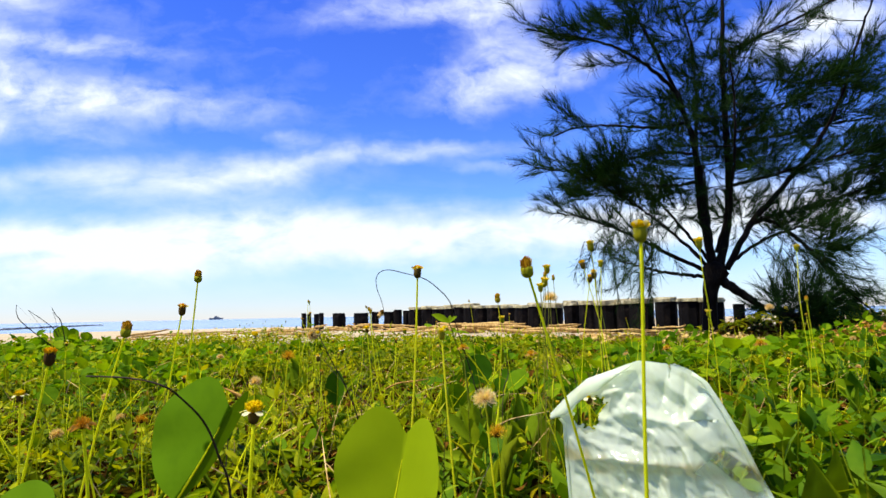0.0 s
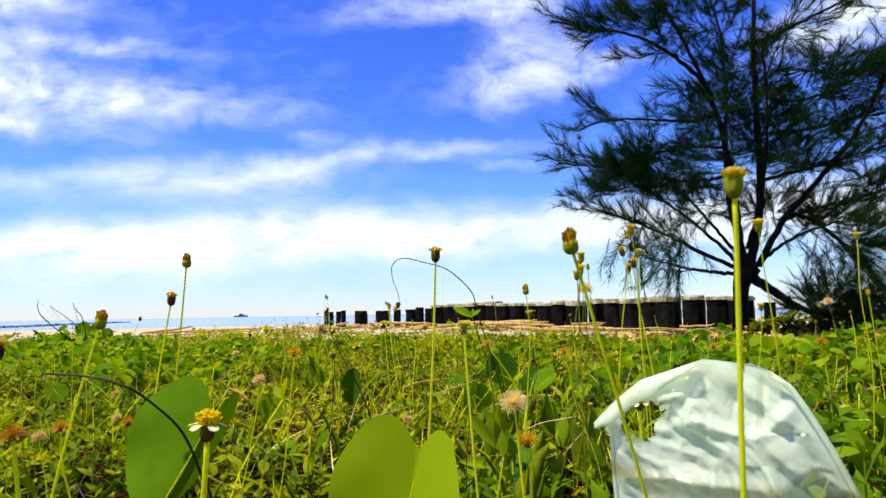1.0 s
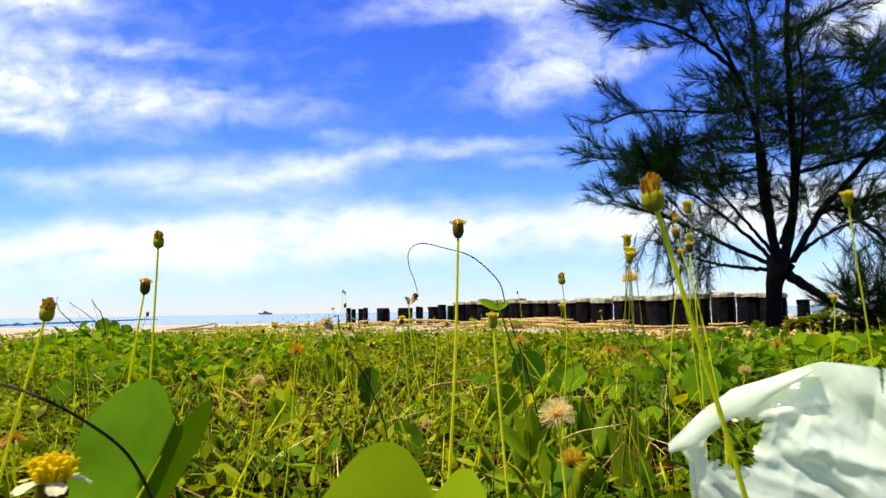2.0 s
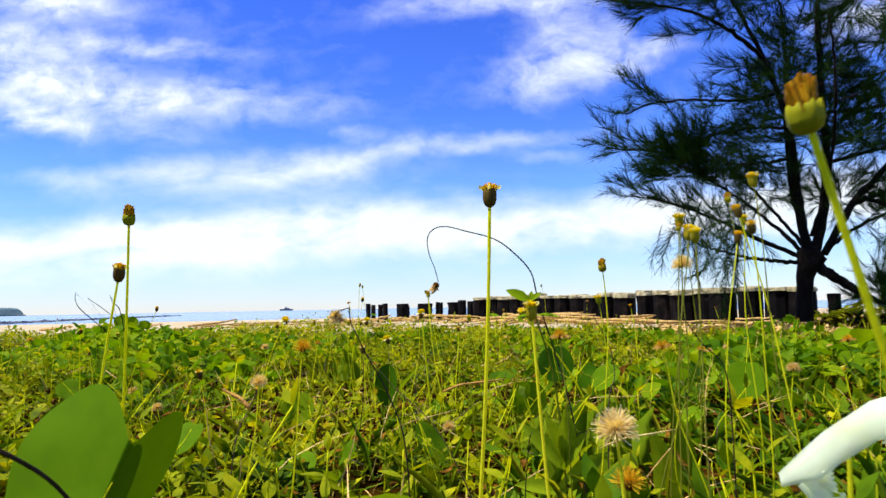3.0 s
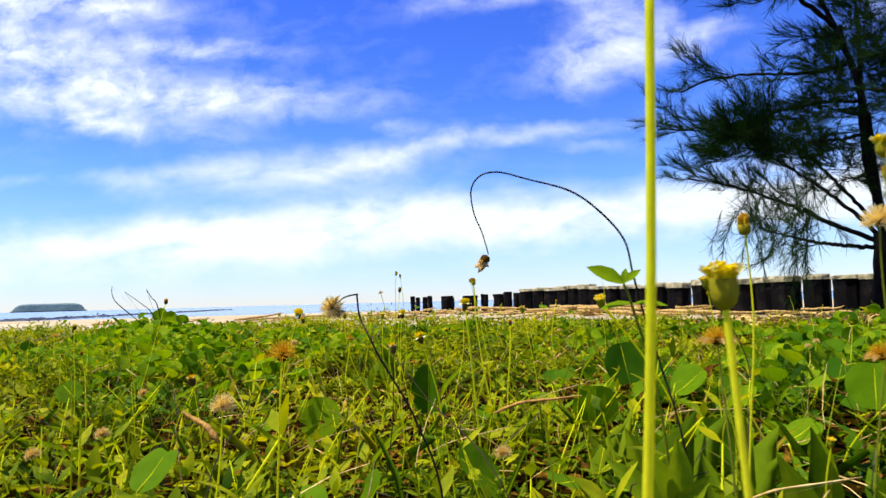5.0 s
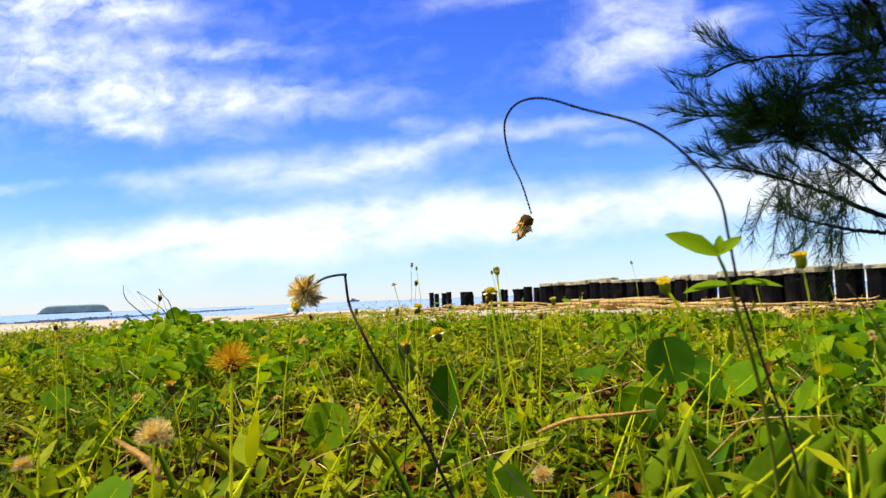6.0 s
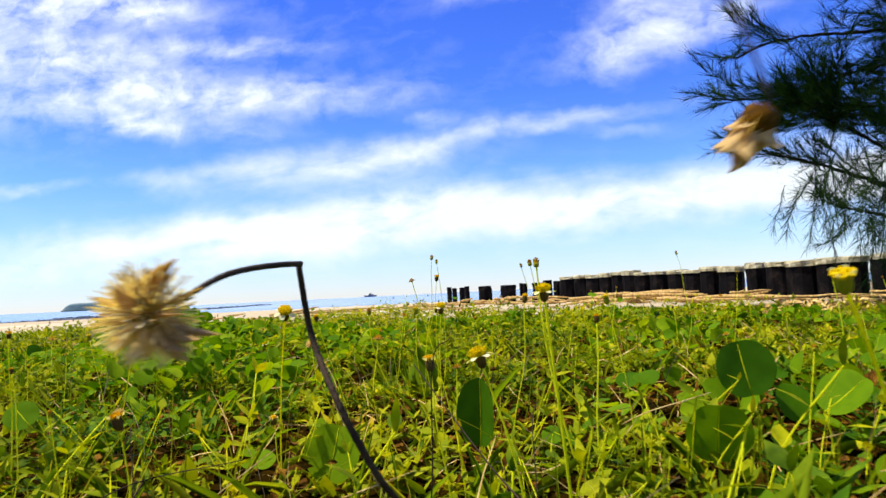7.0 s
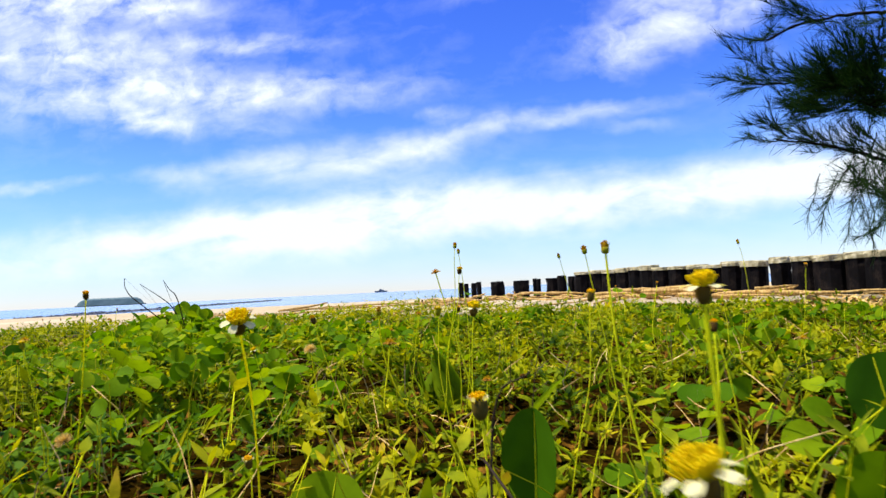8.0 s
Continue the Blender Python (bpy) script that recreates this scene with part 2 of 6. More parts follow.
def sand_material():
    m, n = material("beach_sand")
    pos = n.add("ShaderNodeNewGeometry").outputs["Position"]
    a = n.noise(pos, 0.35, 5.0, 0.6).outputs[0]
    b = n.noise(pos, 14.0, 5.0, 0.65).outputs[0]
    col = n.ramp(n.math("ADD", n.math("MULTIPLY", a, 0.6), n.math("MULTIPLY", b, 0.4)), [(0.3, (0.24, 0.18, 0.10)), (0.5, (0.42, 0.34, 0.21)), (0.7, (0.60, 0.52, 0.36))])
    # open soil between the plants: rotted litter, and their shade painted into the colour
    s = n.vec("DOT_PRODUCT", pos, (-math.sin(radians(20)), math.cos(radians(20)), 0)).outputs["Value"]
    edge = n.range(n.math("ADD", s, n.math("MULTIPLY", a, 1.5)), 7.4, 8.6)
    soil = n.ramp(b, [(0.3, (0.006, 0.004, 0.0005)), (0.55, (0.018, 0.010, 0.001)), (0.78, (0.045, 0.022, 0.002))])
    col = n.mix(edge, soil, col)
    bmp = n.add("ShaderNodeBump", {"Strength": 0.5, "Distance": 0.02, "Height": b})
    p = n.add("ShaderNodeBsdfPrincipled", {"Base Color": col, "Roughness": 0.92, "Normal": bmp.outputs[0]})
    p.inputs["Specular IOR Level"].default_value = 0.0
    finish(n, p.outputs[0])
    return m


def sea_material():
    m, n = material("sea_water")
    pos = n.add("ShaderNodeNewGeometry").outputs["Position"]
    w = n.noise(n.vec("MULTIPLY", pos, (0.35, 0.9, 1.0)).outputs[0], 1.0, 5.0, 0.6).outputs[0]
    far = n.noise(n.vec("MULTIPLY", pos, (0.004, 0.02, 1.0)).outputs[0], 1.0, 4.0, 0.6).outputs[0]
    col = n.ramp(far, [(0.35, (0.14, 0.24, 0.36)), (0.65, (0.22, 0.33, 0.45))])
    bmp = n.add("ShaderNodeBump", {"Strength": 0.3, "Distance": 0.04, "Height": w})
    p = n.add("ShaderNodeBsdfPrincipled", {"Base Color": col, "Roughness": 0.22, "Normal": bmp.outputs[0]})
    finish(n, p.outputs[0])
    return m


def bag_material():
    m, n = material("white_plastic_film")
    pos = n.add("ShaderNodeTexCoord").outputs["Object"]
    bend = n.vec("ADD", pos, n.vec("MULTIPLY", n.vec("SUBTRACT", n.noise(pos, 18.0, 3.0).outputs["Color"], (0.5, 0.5, 0.5)).outputs[0], (0.03, 0.03, 0.03)).outputs[0]).outputs[0]
    creases = []
    for scale in (26.0, 70.0):
        cells = n.add("ShaderNodeTexVoronoi", {"Vector": bend, "Scale": scale})
        cells.feature = "DISTANCE_TO_EDGE"
        n.t.links.new(bend, cells.inputs["Vector"])
        creases.append(n.math("MULTIPLY", cells.outputs["Distance"], 30.0 / scale))
    crease = n.math("ADD", creases[0], creases[1])
    dirt = n.noise(pos, 16.0, 4.0, 0.6).outputs[0]
    col = n.ramp(dirt, [(0.3, (0.84, 0.90, 0.74)), (0.56, (0.80, 0.86, 0.62)), (0.76, (0.58, 0.60, 0.28))])
    # a wet sandy stain runs across the film
    wander = n.math("MULTIPLY", n.math("SUBTRACT", n.noise(pos, 14.0, 3.0).outputs[0], 0.5), 0.05)
    level = n.math("ADD", n.add("ShaderNodeSeparateXYZ", {0: pos}).outputs[2], wander)
    stain = n.range(n.math("ABSOLUTE", n.math("SUBTRACT", level, 0.156)), 0.0085, 0.0020)
    col = n.mix(n.math("MULTIPLY", stain, 0.9), col, (0.36, 0.25, 0.05))
    bmp = n.add("ShaderNodeBump", {"Strength": 0.22, "Distance": 0.005, "Height": crease})
    p = n.add("ShaderNodeBsdfPrincipled", {"Base Color": col, "Roughness": 0.16, "Normal": bmp.outputs[0]})
    p.inputs["Specular IOR Level"].default_value = 0.7
    tr = n.add("ShaderNodeBsdfTranslucent", {"Color": (0.80, 0.90, 0.62, 1), "Normal": bmp.outputs[0]})
    mx = n.add("ShaderNodeMixShader", {0: 0.45, 1: p.outputs[0], 2: tr.outputs[0]})
    clear = n.add("ShaderNodeBsdfTransparent", {"Color": (0.95, 0.97, 0.86, 1)})
    see = n.range(n.noise(pos, 22.0, 3.0).outputs[0], 0.35, 0.65, 0.06, 0.32)
    # a clear stretch of film low on one side
    across = n.math("SUBTRACT", n.vec("DOT_PRODUCT", pos, (0.62, 0.0, 0.78)).outputs["Value"], 0.150)
    along_it = n.math("ADD", n.vec("DOT_PRODUCT", pos, (0.78, 0.0, -0.62)).outputs["Value"], 0.052)
    off = n.math("MAXIMUM", n.math("MULTIPLY", n.math("ABSOLUTE", across), 1.7), n.math("ABSOLUTE", along_it))
    see = n.math("MAXIMUM", see, n.range(n.math("ADD", off, n.math("MULTIPLY", wander, 0.5)), 0.027, 0.019, 0.0, 0.82))
    out = n.add("ShaderNodeMixShader", {0: see, 1: mx.outputs[0], 2: clear.outputs[0]})
    finish(n, out.outputs[0])
    return m


M_SAND, M_SEA, M_BAG = sand_material(), sea_material(), bag_material()


# ---------- mesh helpers ----------
def mesh_np(name, v, f, mat, smooth=True):
    """A mesh from an (n, 3) and an (m, 4) array."""
    me = bpy.data.meshes.new(name)
    me.vertices.add(len(v))
    me.vertices.foreach_set("co", np.asarray(v, np.float32).ravel())
    me.loops.add(f.size)
    me.loops.foreach_set("vertex_index", np.asarray(f, np.int32).ravel())
    me.polygons.add(len(f))
    me.polygons.foreach_set("loop_start", np.arange(0, f.size, 4, dtype=np.int32))
    me.polygons.foreach_set("use_smooth", np.full(len(f), smooth))
    me.update(calc_edges=True)
    me.materials.append(mat)
    return me


class Soup:
    """Collects quads for one mesh."""

    def __init__(self):
        self.v, self.f, self.n = [], [], 0

    def add(self, v, f):
        v = np.asarray(v, float).reshape(-1, 3)
        self.v.append(v)
        self.f.append(np.asarray(f, int).reshape(-1, 4) + self.n)
        self.n += len(v)
        return self

    def stamp(self, proto, rot, pos, size):
        """proto (v, f) at every turn (n, 3, 3), place (n, 3) and size (n,) or (n, 3)."""
        v, f = proto
        k = len(pos)
        if k == 0:
            return self
        size = np.asarray(size, float)
        size = size[:, None, None] if size.ndim == 1 else size[:, None, :]
        out = np.einsum("nij,nvj->nvi", rot, v[None] * size) + pos[:, None, :]
        ff = f[None] + (np.arange(k) * len(v))[:, None, None]
        return self.add(out.reshape(-1, 3), ff.reshape(-1, 4))

    def mesh(self, name, mat, smooth=True):
        return mesh_np(name, np.concatenate(self.v), np.concatenate(self.f), mat, smooth)


def part(name, me, parent, label="", m=None):
    ob = new(name, me)
    ob.parent = parent
    if m is not None:
        ob.matrix_basis = m
    if label:
        ob["label"] = label
    return ob


def thing(name, label, category, group="", at=(0, 0, 0)):
    ob = new(name)
    ob.empty_display_size = 0.05
    ob.location = at
    return tagged(ob, label, category, group)


def stuff(name, me, label, category):
    return tagged(new(name, me), label, category, "", "stuff")


def tube(points, radii, sides=6, cap=True):
    """Quads of a tube through points."""
    p = np.asarray(points, float)
    r = np.broadcast_to(np.asarray(radii, float), (len(p),))
    d = np.gradient(p, axis=0)
    d /= np.linalg.norm(d, axis=1)[:, None] + 1e-12
    ref = np.array([0.0, 0.0, 1.0]) if abs(d[0][2]) < 0.8 else np.array([1.0, 0.0, 0.0])
    a = np.cross(d, ref)
    a /= np.linalg.norm(a, axis=1)[:, None] + 1e-12
    b = np.cross(d, a)
    w = np.linspace(0, 2 * np.pi, sides, endpoint=False)
    ring = a[:, None] * np.cos(w)[None, :, None] + b[:, None] * np.sin(w)[None, :, None]
    v = (p[:, None] + ring * r[:, None, None]).reshape(-1, 3)
    f = []
    for i in range(len(p) - 1):
        for j in range(sides):
            k = (j + 1) % sides
            f.append((i * sides + j, i * sides + k, (i + 1) * sides + k, (i + 1) * sides + j))
    if cap:
        n = len(v)
        v = np.vstack([v, p[0], p[-1]])
        e = (len(p) - 1) * sides
        for j in range(0, sides, 2):
            f.append((n, (j + 2) % sides, j + 1, j))
            f.append((n + 1, e + j, e + j + 1, e + (j + 2) % sides))
    return v, np.array(f)


def bezier(pts, n=12):
    """A smooth line through control points (Catmull-Rom)."""
    p = [np.array(q, float) for q in pts]
    p = [2 * p[0] - p[1]] + p + [2 * p[-1] - p[-2]]
    out = []
    for i in range(1, len(p) - 2):
        for t in np.linspace(0, 1, n, endpoint=False):
            a, b, c, d = p[i - 1], p[i], p[i + 1], p[i + 2]
            out.append(0.5 * (2 * b + (c - a) * t + (2 * a - 5 * b + 4 * c - d) * t * t + (3 * b - a - 3 * c + d) * t ** 3))
    out.append(p[-2])
    return np.array(out)


def arc(bows, n):
    """n points along a bow from the first place to the last, drawn towards those between."""
    m = len(bows) - 1
    t = np.linspace(0, 1, n)[:, None]
    return sum(math.comb(m, k) * t ** k * (1 - t) ** (m - k) * np.array(p, float) for k, p in enumerate(bows))


def revolve(profile, sides=12, squash=1.0):
    """Quads of a turned form; profile rows are radius, height."""
    pr = np.asarray(profile, float)
    w = np.linspace(0, 2 * np.pi, sides, endpoint=False)
    v = np.stack([pr[:, None, 0] * np.cos(w), pr[:, None, 0] * np.sin(w) * squash, np.repeat(pr[:, 1:2], sides, 1)], -1).reshape(-1, 3)
    f = [(i * sides + j, i * sides + (j + 1) % sides, (i + 1) * sides + (j + 1) % sides, (i + 1) * sides + j) for i in range(len(pr) - 1) for j in range(sides)]
    return v, np.array(f)


def blade(outline, fold=0.3, droop=0.3, twist=0.0, cols=2):
    """A leaf along +y of length 1 with its upper face to +z; outline rows are place along it, half width."""
    o = np.asarray(outline, float)
    c = np.linspace(-1, 1, cols + 1)
    y = np.repeat(o[:, :1], cols + 1, 1)
    x = o[:, 1:2] * c
    z = np.abs(x) * fold - droop * y * y
    tw = twist * y
    v = np.stack([x * np.cos(tw) - z * np.sin(tw), y, x * np.sin(tw) + z * np.cos(tw)], -1).reshape(-1, 3)
    k = cols + 1
    f = [(i * k + j, i * k + j + 1, (i + 1) * k + j + 1, (i + 1) * k + j) for i in range(len(o) - 1) for j in range(cols)]
    return v, np.array(f)


def turns(yaw, pitch, roll=None):
    """Rotation matrices: +y of the form points by yaw (from +x, radians) and rises by pitch."""
    yaw, pitch = np.asarray(yaw, float), np.asarray(pitch, float)
    y = np.stack([np.cos(yaw) * np.cos(pitch), np.sin(yaw) * np.cos(pitch), np.sin(pitch)], -1)
    x = np.stack([np.sin(yaw), -np.cos(yaw), np.zeros_like(yaw)], -1)
    z = np.cross(x, y)
    if roll is not None:
        c, s = np.cos(roll)[:, None], np.sin(roll)[:, None]
        x, z = x * c + z * s, z * c - x * s
    return np.stack([x, y, z], -1)


def along(direction, roll=None):
    """Rotation matrices with +y along the given directions."""
    y = direction / np.linalg.norm(direction, axis=1)[:, None]
    x = np.cross(y, np.array([0.0, 0.0, 1.0])[None])
    x /= np.linalg.norm(x, axis=1)[:, None] + 1e-9
    z = np.cross(x, y)
    if roll is not None:
        c, s = np.cos(roll)[:, None], np.sin(roll)[:, None]
        x, z = x * c + z * s, z * c - x * s
    return np.stack([x, y, z], -1)


# ---------- ground and sea ----------
BASE = -0.06
SEA = -0.55
SH = (-math.sin(radians(20)), math.cos(radians(20)))


def ground_z(x, y):
    x, y = np.asarray(x, float), np.asarray(y, float)
    s = SH[0] * x + SH[1] * y
    z = np.interp(s, [-60, 5.2, 7.5, 14, 60, 80, 150, 400], [0.6, BASE, -0.02, 0.0, -0.54, -1.0, -4.0, -6.0])
    return z + 0.012 * np.sin(3.1 * x + 1.3 * y) * np.cos(2.3 * y - x) * (np.abs(s) < 30)


def build_ground():
    g = np.concatenate([-np.geomspace(4600, 7, 26), np.linspace(-6.5, 6.5, 66), np.geomspace(7, 4600, 26)])
    gx, gy = np.meshgrid(g, g + 2.0)
    v = np.stack([gx, gy, ground_z(gx, gy)], -1).reshape(-1, 3)
    k = len(g)
    i = np.arange(k * (k - 1)).reshape(k - 1, k)[:, :-1].ravel()
    f = np.stack([i, i + 1, i + k + 1, i + k], -1)
    tagged(new("ground", mesh_np("ground", v, f, M_SAND)), "sandy beach ground, soil under the plants darkened as shade", "ground", "", "structure")
    sx = np.array([-4800.0, -400, -60, 0, 60, 400, 4800])
    gx, gy = np.meshgrid(sx, np.array([20.0, 30, 60, 150, 600, 4800]))
    v = np.stack([gx, gy, np.full_like(gx, SEA)], -1).reshape(-1, 3)
    k = len(sx)
    f = np.array([(r * k + c, r * k + c + 1, (r + 1) * k + c + 1, (r + 1) * k + c) for r in range(5) for c in range(k - 1)])
    tagged(new("water", mesh_np("water", v, f, M_SEA)), "calm pale blue sea reaching the horizon", "sea", "", "structure")


build_ground()


# ---------- far things: island, jetty, ship ----------
def island():
    ob = thing("island", "low wooded island far out at sea", "island", at=(-1450, 1350, 0))
    n = 60
    s = Soup()
    t = np.linspace(-1, 1, n)
    r = np.random.default_rng(3)
    top = 15 * np.clip(1 - np.abs(t) ** 10, 0, 1) * (0.93 + 0.10 * r.random(n)) + 4
    line = np.array([0.73, 0.68])
    rows = []
    for off, k in ((-25, 0.0), (-18, 0.8), (0, 1.0), (18, 0.8), (25, 0.0)):
        rows.append(np.stack([t * 80 * line[0] - off * line[1], t * 80 * line[1] + off * line[0], SEA + 2 + top * k], -1))
    v = np.concatenate(rows)
    f = [(a * n + i, a * n + i + 1, (a + 1) * n + i + 1, (a + 1) * n + i) for a in range(4) for i in range(n - 1)]
    s.add(v, f)
    part("forest", s.mesh("forest", M_ISLE, False), ob)
    # the pale shore under the trees
    v, f = tube(np.stack([t * 86 * line[0], t * 86 * line[1], np.full(n, SEA + 0.5)], -1), 3.0, 6)
    part("shore", mesh_np("shore", v, f, M_ROCK), ob)


def jetty():
    ob = thing("jetty", "long dark stone jetty low over the water", "jetty")
    r = np.random.default_rng(5)
    a, b = np.array([-45.0, 29.0]), np.array([-92.0, 134.0])
    s = Soup()
    for i in range(700):
        k = r.random() ** 0.8
        c = a + (b - a) * k + r.normal(0, 0.7, 2)
        w = r.uniform(0.4, 0.8)
        h = r.uniform(0.12, 0.24)
        box, bf = revolve([(0.01, 0.0), (w, 0.05), (w * 0.9, h * 0.7), (w * 0.5, h), (0.01, h)], 6)
        box += r.normal(0, 0.07, box.shape)
        s.add(box + [c[0], c[1], SEA - 0.25 + r.uniform(0, 0.2)], bf)
    part("rubble", s.mesh("rubble", M_ROCK, False), ob)["kind"] = "stuff"


def ship():
    ob = thing("ship", "small grey cargo ship at anchor on the horizon", "ship", at=(-953, 2000, SEA))
    ob.rotation_euler = (0, 0, radians(20))
    L = 22.0
    v, f = blade([(0, 0.02), (0.12, 0.9), (0.5, 1.0), (0.85, 0.95), (1, 0.7)], 0, 0, cols=2)
    top = np.stack([(v[:, 1] - 0.5) * 2 * L, v[:, 0] * 4, np.full(len(v), 4.6) + 1.6 * np.abs(v[:, 1] - 0.5)], -1)
    low = top * [0.94, 0.8, 0] + [0, 0, -0.5]
    s = Soup().add(top, f).add(low, f)
    k = 3
    for side in (0, 2):
        for i in range(4):
            s.add([top[i * k + side], top[(i + 1) * k + side], low[(i + 1) * k + side], low[i * k + side]], [(0, 1, 2, 3)])
    s.add([top[12], top[14], low[14], low[12]], [(0, 1, 2, 3)])
    part("hull", s.mesh("hull", M_HULL, False), ob)

    def block(name, x, l, w, h, z):
        c = np.array([[-l, -w, 0], [l, -w, 0], [l, w, 0], [-l, w, 0], [-l * 0.9, -w, h], [l * 0.9, -w, h], [l * 0.9, w, h], [-l * 0.9, w, h]]) + [x, 0, z]
        q = [(0, 1, 2, 3), (4, 5, 6, 7), (0, 1, 5, 4), (1, 2, 6, 5), (2, 3, 7, 6), (3, 0, 4, 7)]
        part(name, mesh_np(name, c, np.array(q), M_HULL, False), ob)
    block("deckhouse", 2, 9, 3, 4.0, 4.2)
    block("bridge", -1, 4, 2.6, 3.0, 8.2)
    v, f = tube([(8, 0, 4), (8, 0, 12)], 0.4, 6)
    part("mast", mesh_np("mast", v, f, M_HULL), ob)


island(), jetty(), ship()


# ---------- the row of piles ----------
ROW_A, ROW_B = np.array([-4.45, 13.9]), np.array([2.72, 7.75])
PILE_TOP = 0.42


def pile_meshes(seed, radius):
    r = np.random.default_rng(seed)
    v, f = revolve([(0.01, -0.5), (1.0, -0.5), (1.0, 0.0), (0.99, 0.8), (0.97, 0.985), (0.93, 1.0), (0.01, 1.003)], 10)
    v[:, :2] *= radius * (1 + 0.05 * r.normal(size=(len(v), 1)))
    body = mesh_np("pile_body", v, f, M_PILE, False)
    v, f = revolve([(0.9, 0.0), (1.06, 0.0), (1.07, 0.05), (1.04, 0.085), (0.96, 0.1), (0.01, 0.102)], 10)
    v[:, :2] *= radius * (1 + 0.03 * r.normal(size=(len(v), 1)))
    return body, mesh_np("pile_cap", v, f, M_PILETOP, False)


def build_piles():
    kinds = [pile_meshes(i, 0.13 + 0.012 * i) for i in range(4)]
    length = np.linalg.norm(ROW_B - ROW_A)
    u = (ROW_B - ROW_A) / length
    r = np.random.default_rng(12)

    def pile(s, body, cap, scale, top, capped):
        c = ROW_A + u * s + r.normal(0, 0.02, 2)
        z0 = float(ground_z(*c)) - 0.05
        ob = thing("timber_pile", "black tarred timber pile" + (" with a pale weathered top" if capped else " standing apart, bare top"), "pile", "row of timber piles", (c[0], c[1], z0))
        ob.rotation_euler = (r.normal(0, 0.012), r.normal(0, 0.012), r.uniform(0, 6.3))
        h = top - z0
        b = part("body", body, ob)
        b.scale = (scale, scale, h)
        if capped:
            k = part("cap", cap, ob, "pale weathered top")
            k.location, k.scale = (0, 0, h - 0.008), (scale, scale, r.uniform(0.40, 0.75))

    # loose piles at the sea end: distance along the row, thickness
    for s, k in ((-0.35, 0.36), (-0.11, 0.36), (0.13, 0.38), (0.43, 0.38), (1.08, 0.95), (1.89, 0.98), (2.31, 0.26), (2.47, 0.26), (2.80, 0.9), (3.05, 0.6), (3.30, 0.5)):
        body, cap = kinds[r.integers(4)]
        pile(s, body, cap, k, PILE_TOP - 0.07 + r.normal(0, 0.012), False)
    s = 3.58
    while s < length - 0.32:
        body, cap = kinds[r.integers(4)]
        k = r.uniform(0.9, 1.1)
        pile(s, body, cap, k, PILE_TOP - 0.05 + r.normal(0, 0.012), True)
        s += 0.285 * k + (0.045 if r.random() < 0.40 else -0.02)
    pile(length - 0.02, *kinds[0], 0.5, PILE_TOP - 0.10, False)


build_piles()


# ---------- the casuarina ----------
TREE = np.array([1.88, 5.95, BASE - 0.05])
TREE_LIMBS = []
TUFTS = []


def limb(thick, bare, *bows):
    """A limb from the first place to the last, drawn towards those between; its boughs begin at the share bare of its length."""
    TREE_LIMBS.append((thick, bare, arc(bows, 7)))


def tuft(x, y, z, radius, share):
    """A thick mass of foliage."""
    TUFTS.append((x, y, z, radius, share))


limb(0.052, 0.22, (0.08, 0, 0.7), (0.459, 0.037, 1.598), (-0.055, -0.06, 2.625), (0.466, 0.039, 3.526), (0.31, 0, 4.5))
limb(0.048, 0.25, (0.03, 0, 0.74), (-0.121, -0.064, 1.461), (0.156, -0.128, 2.331), (-0.682, -0.291, 2.834), (-0.68, -0.2, 3.64))
limb(0.036, 0.3, (0.06, 0, 0.78), (-0.18, 0.244, 1.742), (0.341, 0.543, 2.69), (-0.03, 0.5, 3.7))
limb(0.022, 0.3, (-0.21, -0.16, 2.36), (-0.77, -0.455, 2.853), (-0.916, -0.335, 2.836), (-1.6, -0.3, 3.04))
limb(0.038, 0.25, (0.16, 0, 0.74), (0.366, -0.099, 1.46), (1.307, -0.288, 1.685), (1.206, -0.178, 2.625), (1.56, -0.2, 3.24))
limb(0.024, 0.25, (0.4, 0, 1.15), (0.834, 0.143, 1.338), (1.342, 0.25, 1.333), (1.76, 0.3, 1.61))
limb(0.06, 0.55, (0.05, 0, 0.66), (0.287, -0.074, 0.545), (0.476, -0.105, 0.211), (0.78, -0.2, 0.32))
limb(0.022, 0.45, (-0.03, 0, 0.68), (-0.467, -0.16, 0.688), (-0.9, -0.2, 0.86))
limb(0.024, 0.25, (0, 0.02, 0.72), (-0.529, 0.146, 0.996), (-0.723, 0.233, 1.231), (-1.36, 0.2, 1.36))
limb(0.024, 0.15, (0.46, -0.05, 1.2), (0.733, -0.132, 1.15), (0.941, -0.335, 0.544), (1.21, -0.3, 0.36))
limb(0.018, 0.25, (-0.06, -0.08, 1.82), (-0.563, 0.006, 1.94), (-1.08, 0.098, 1.639), (-1.56, 0.2, 1.82))
limb(0.018, 0.25, (-0.18, -0.15, 2.1), (-0.523, 0.132, 2.07), (-0.995, 0.063, 2.3), (-1.36, 0.25, 2.14))
limb(0.018, 0.2, (0.22, 0, 1.51), (0.618, -0.365, 1.563), (1.161, -0.296, 1.737), (1.64, -0.4, 1.81))
limb(0.018, 0.2, (0.23, 0, 2.38), (0.634, 0.271, 2.077), (1.289, 0.226, 2.54), (1.67, 0.25, 2.79))
limb(0.018, 0.2, (0.23, 0, 1.95), (0.77, 0.182, 1.973), (1.338, 0.194, 2.165), (1.91, 0.2, 2.18))
limb(0.018, 0.25, (-0.1, -0.1, 1.55), (-0.428, -0.139, 1.463), (-1.05, -0.2, 1.62))
limb(0.018, 0.25, (0.25, 0, 2.8), (0.828, -0.195, 2.99), (1.4, -0.25, 3.25))
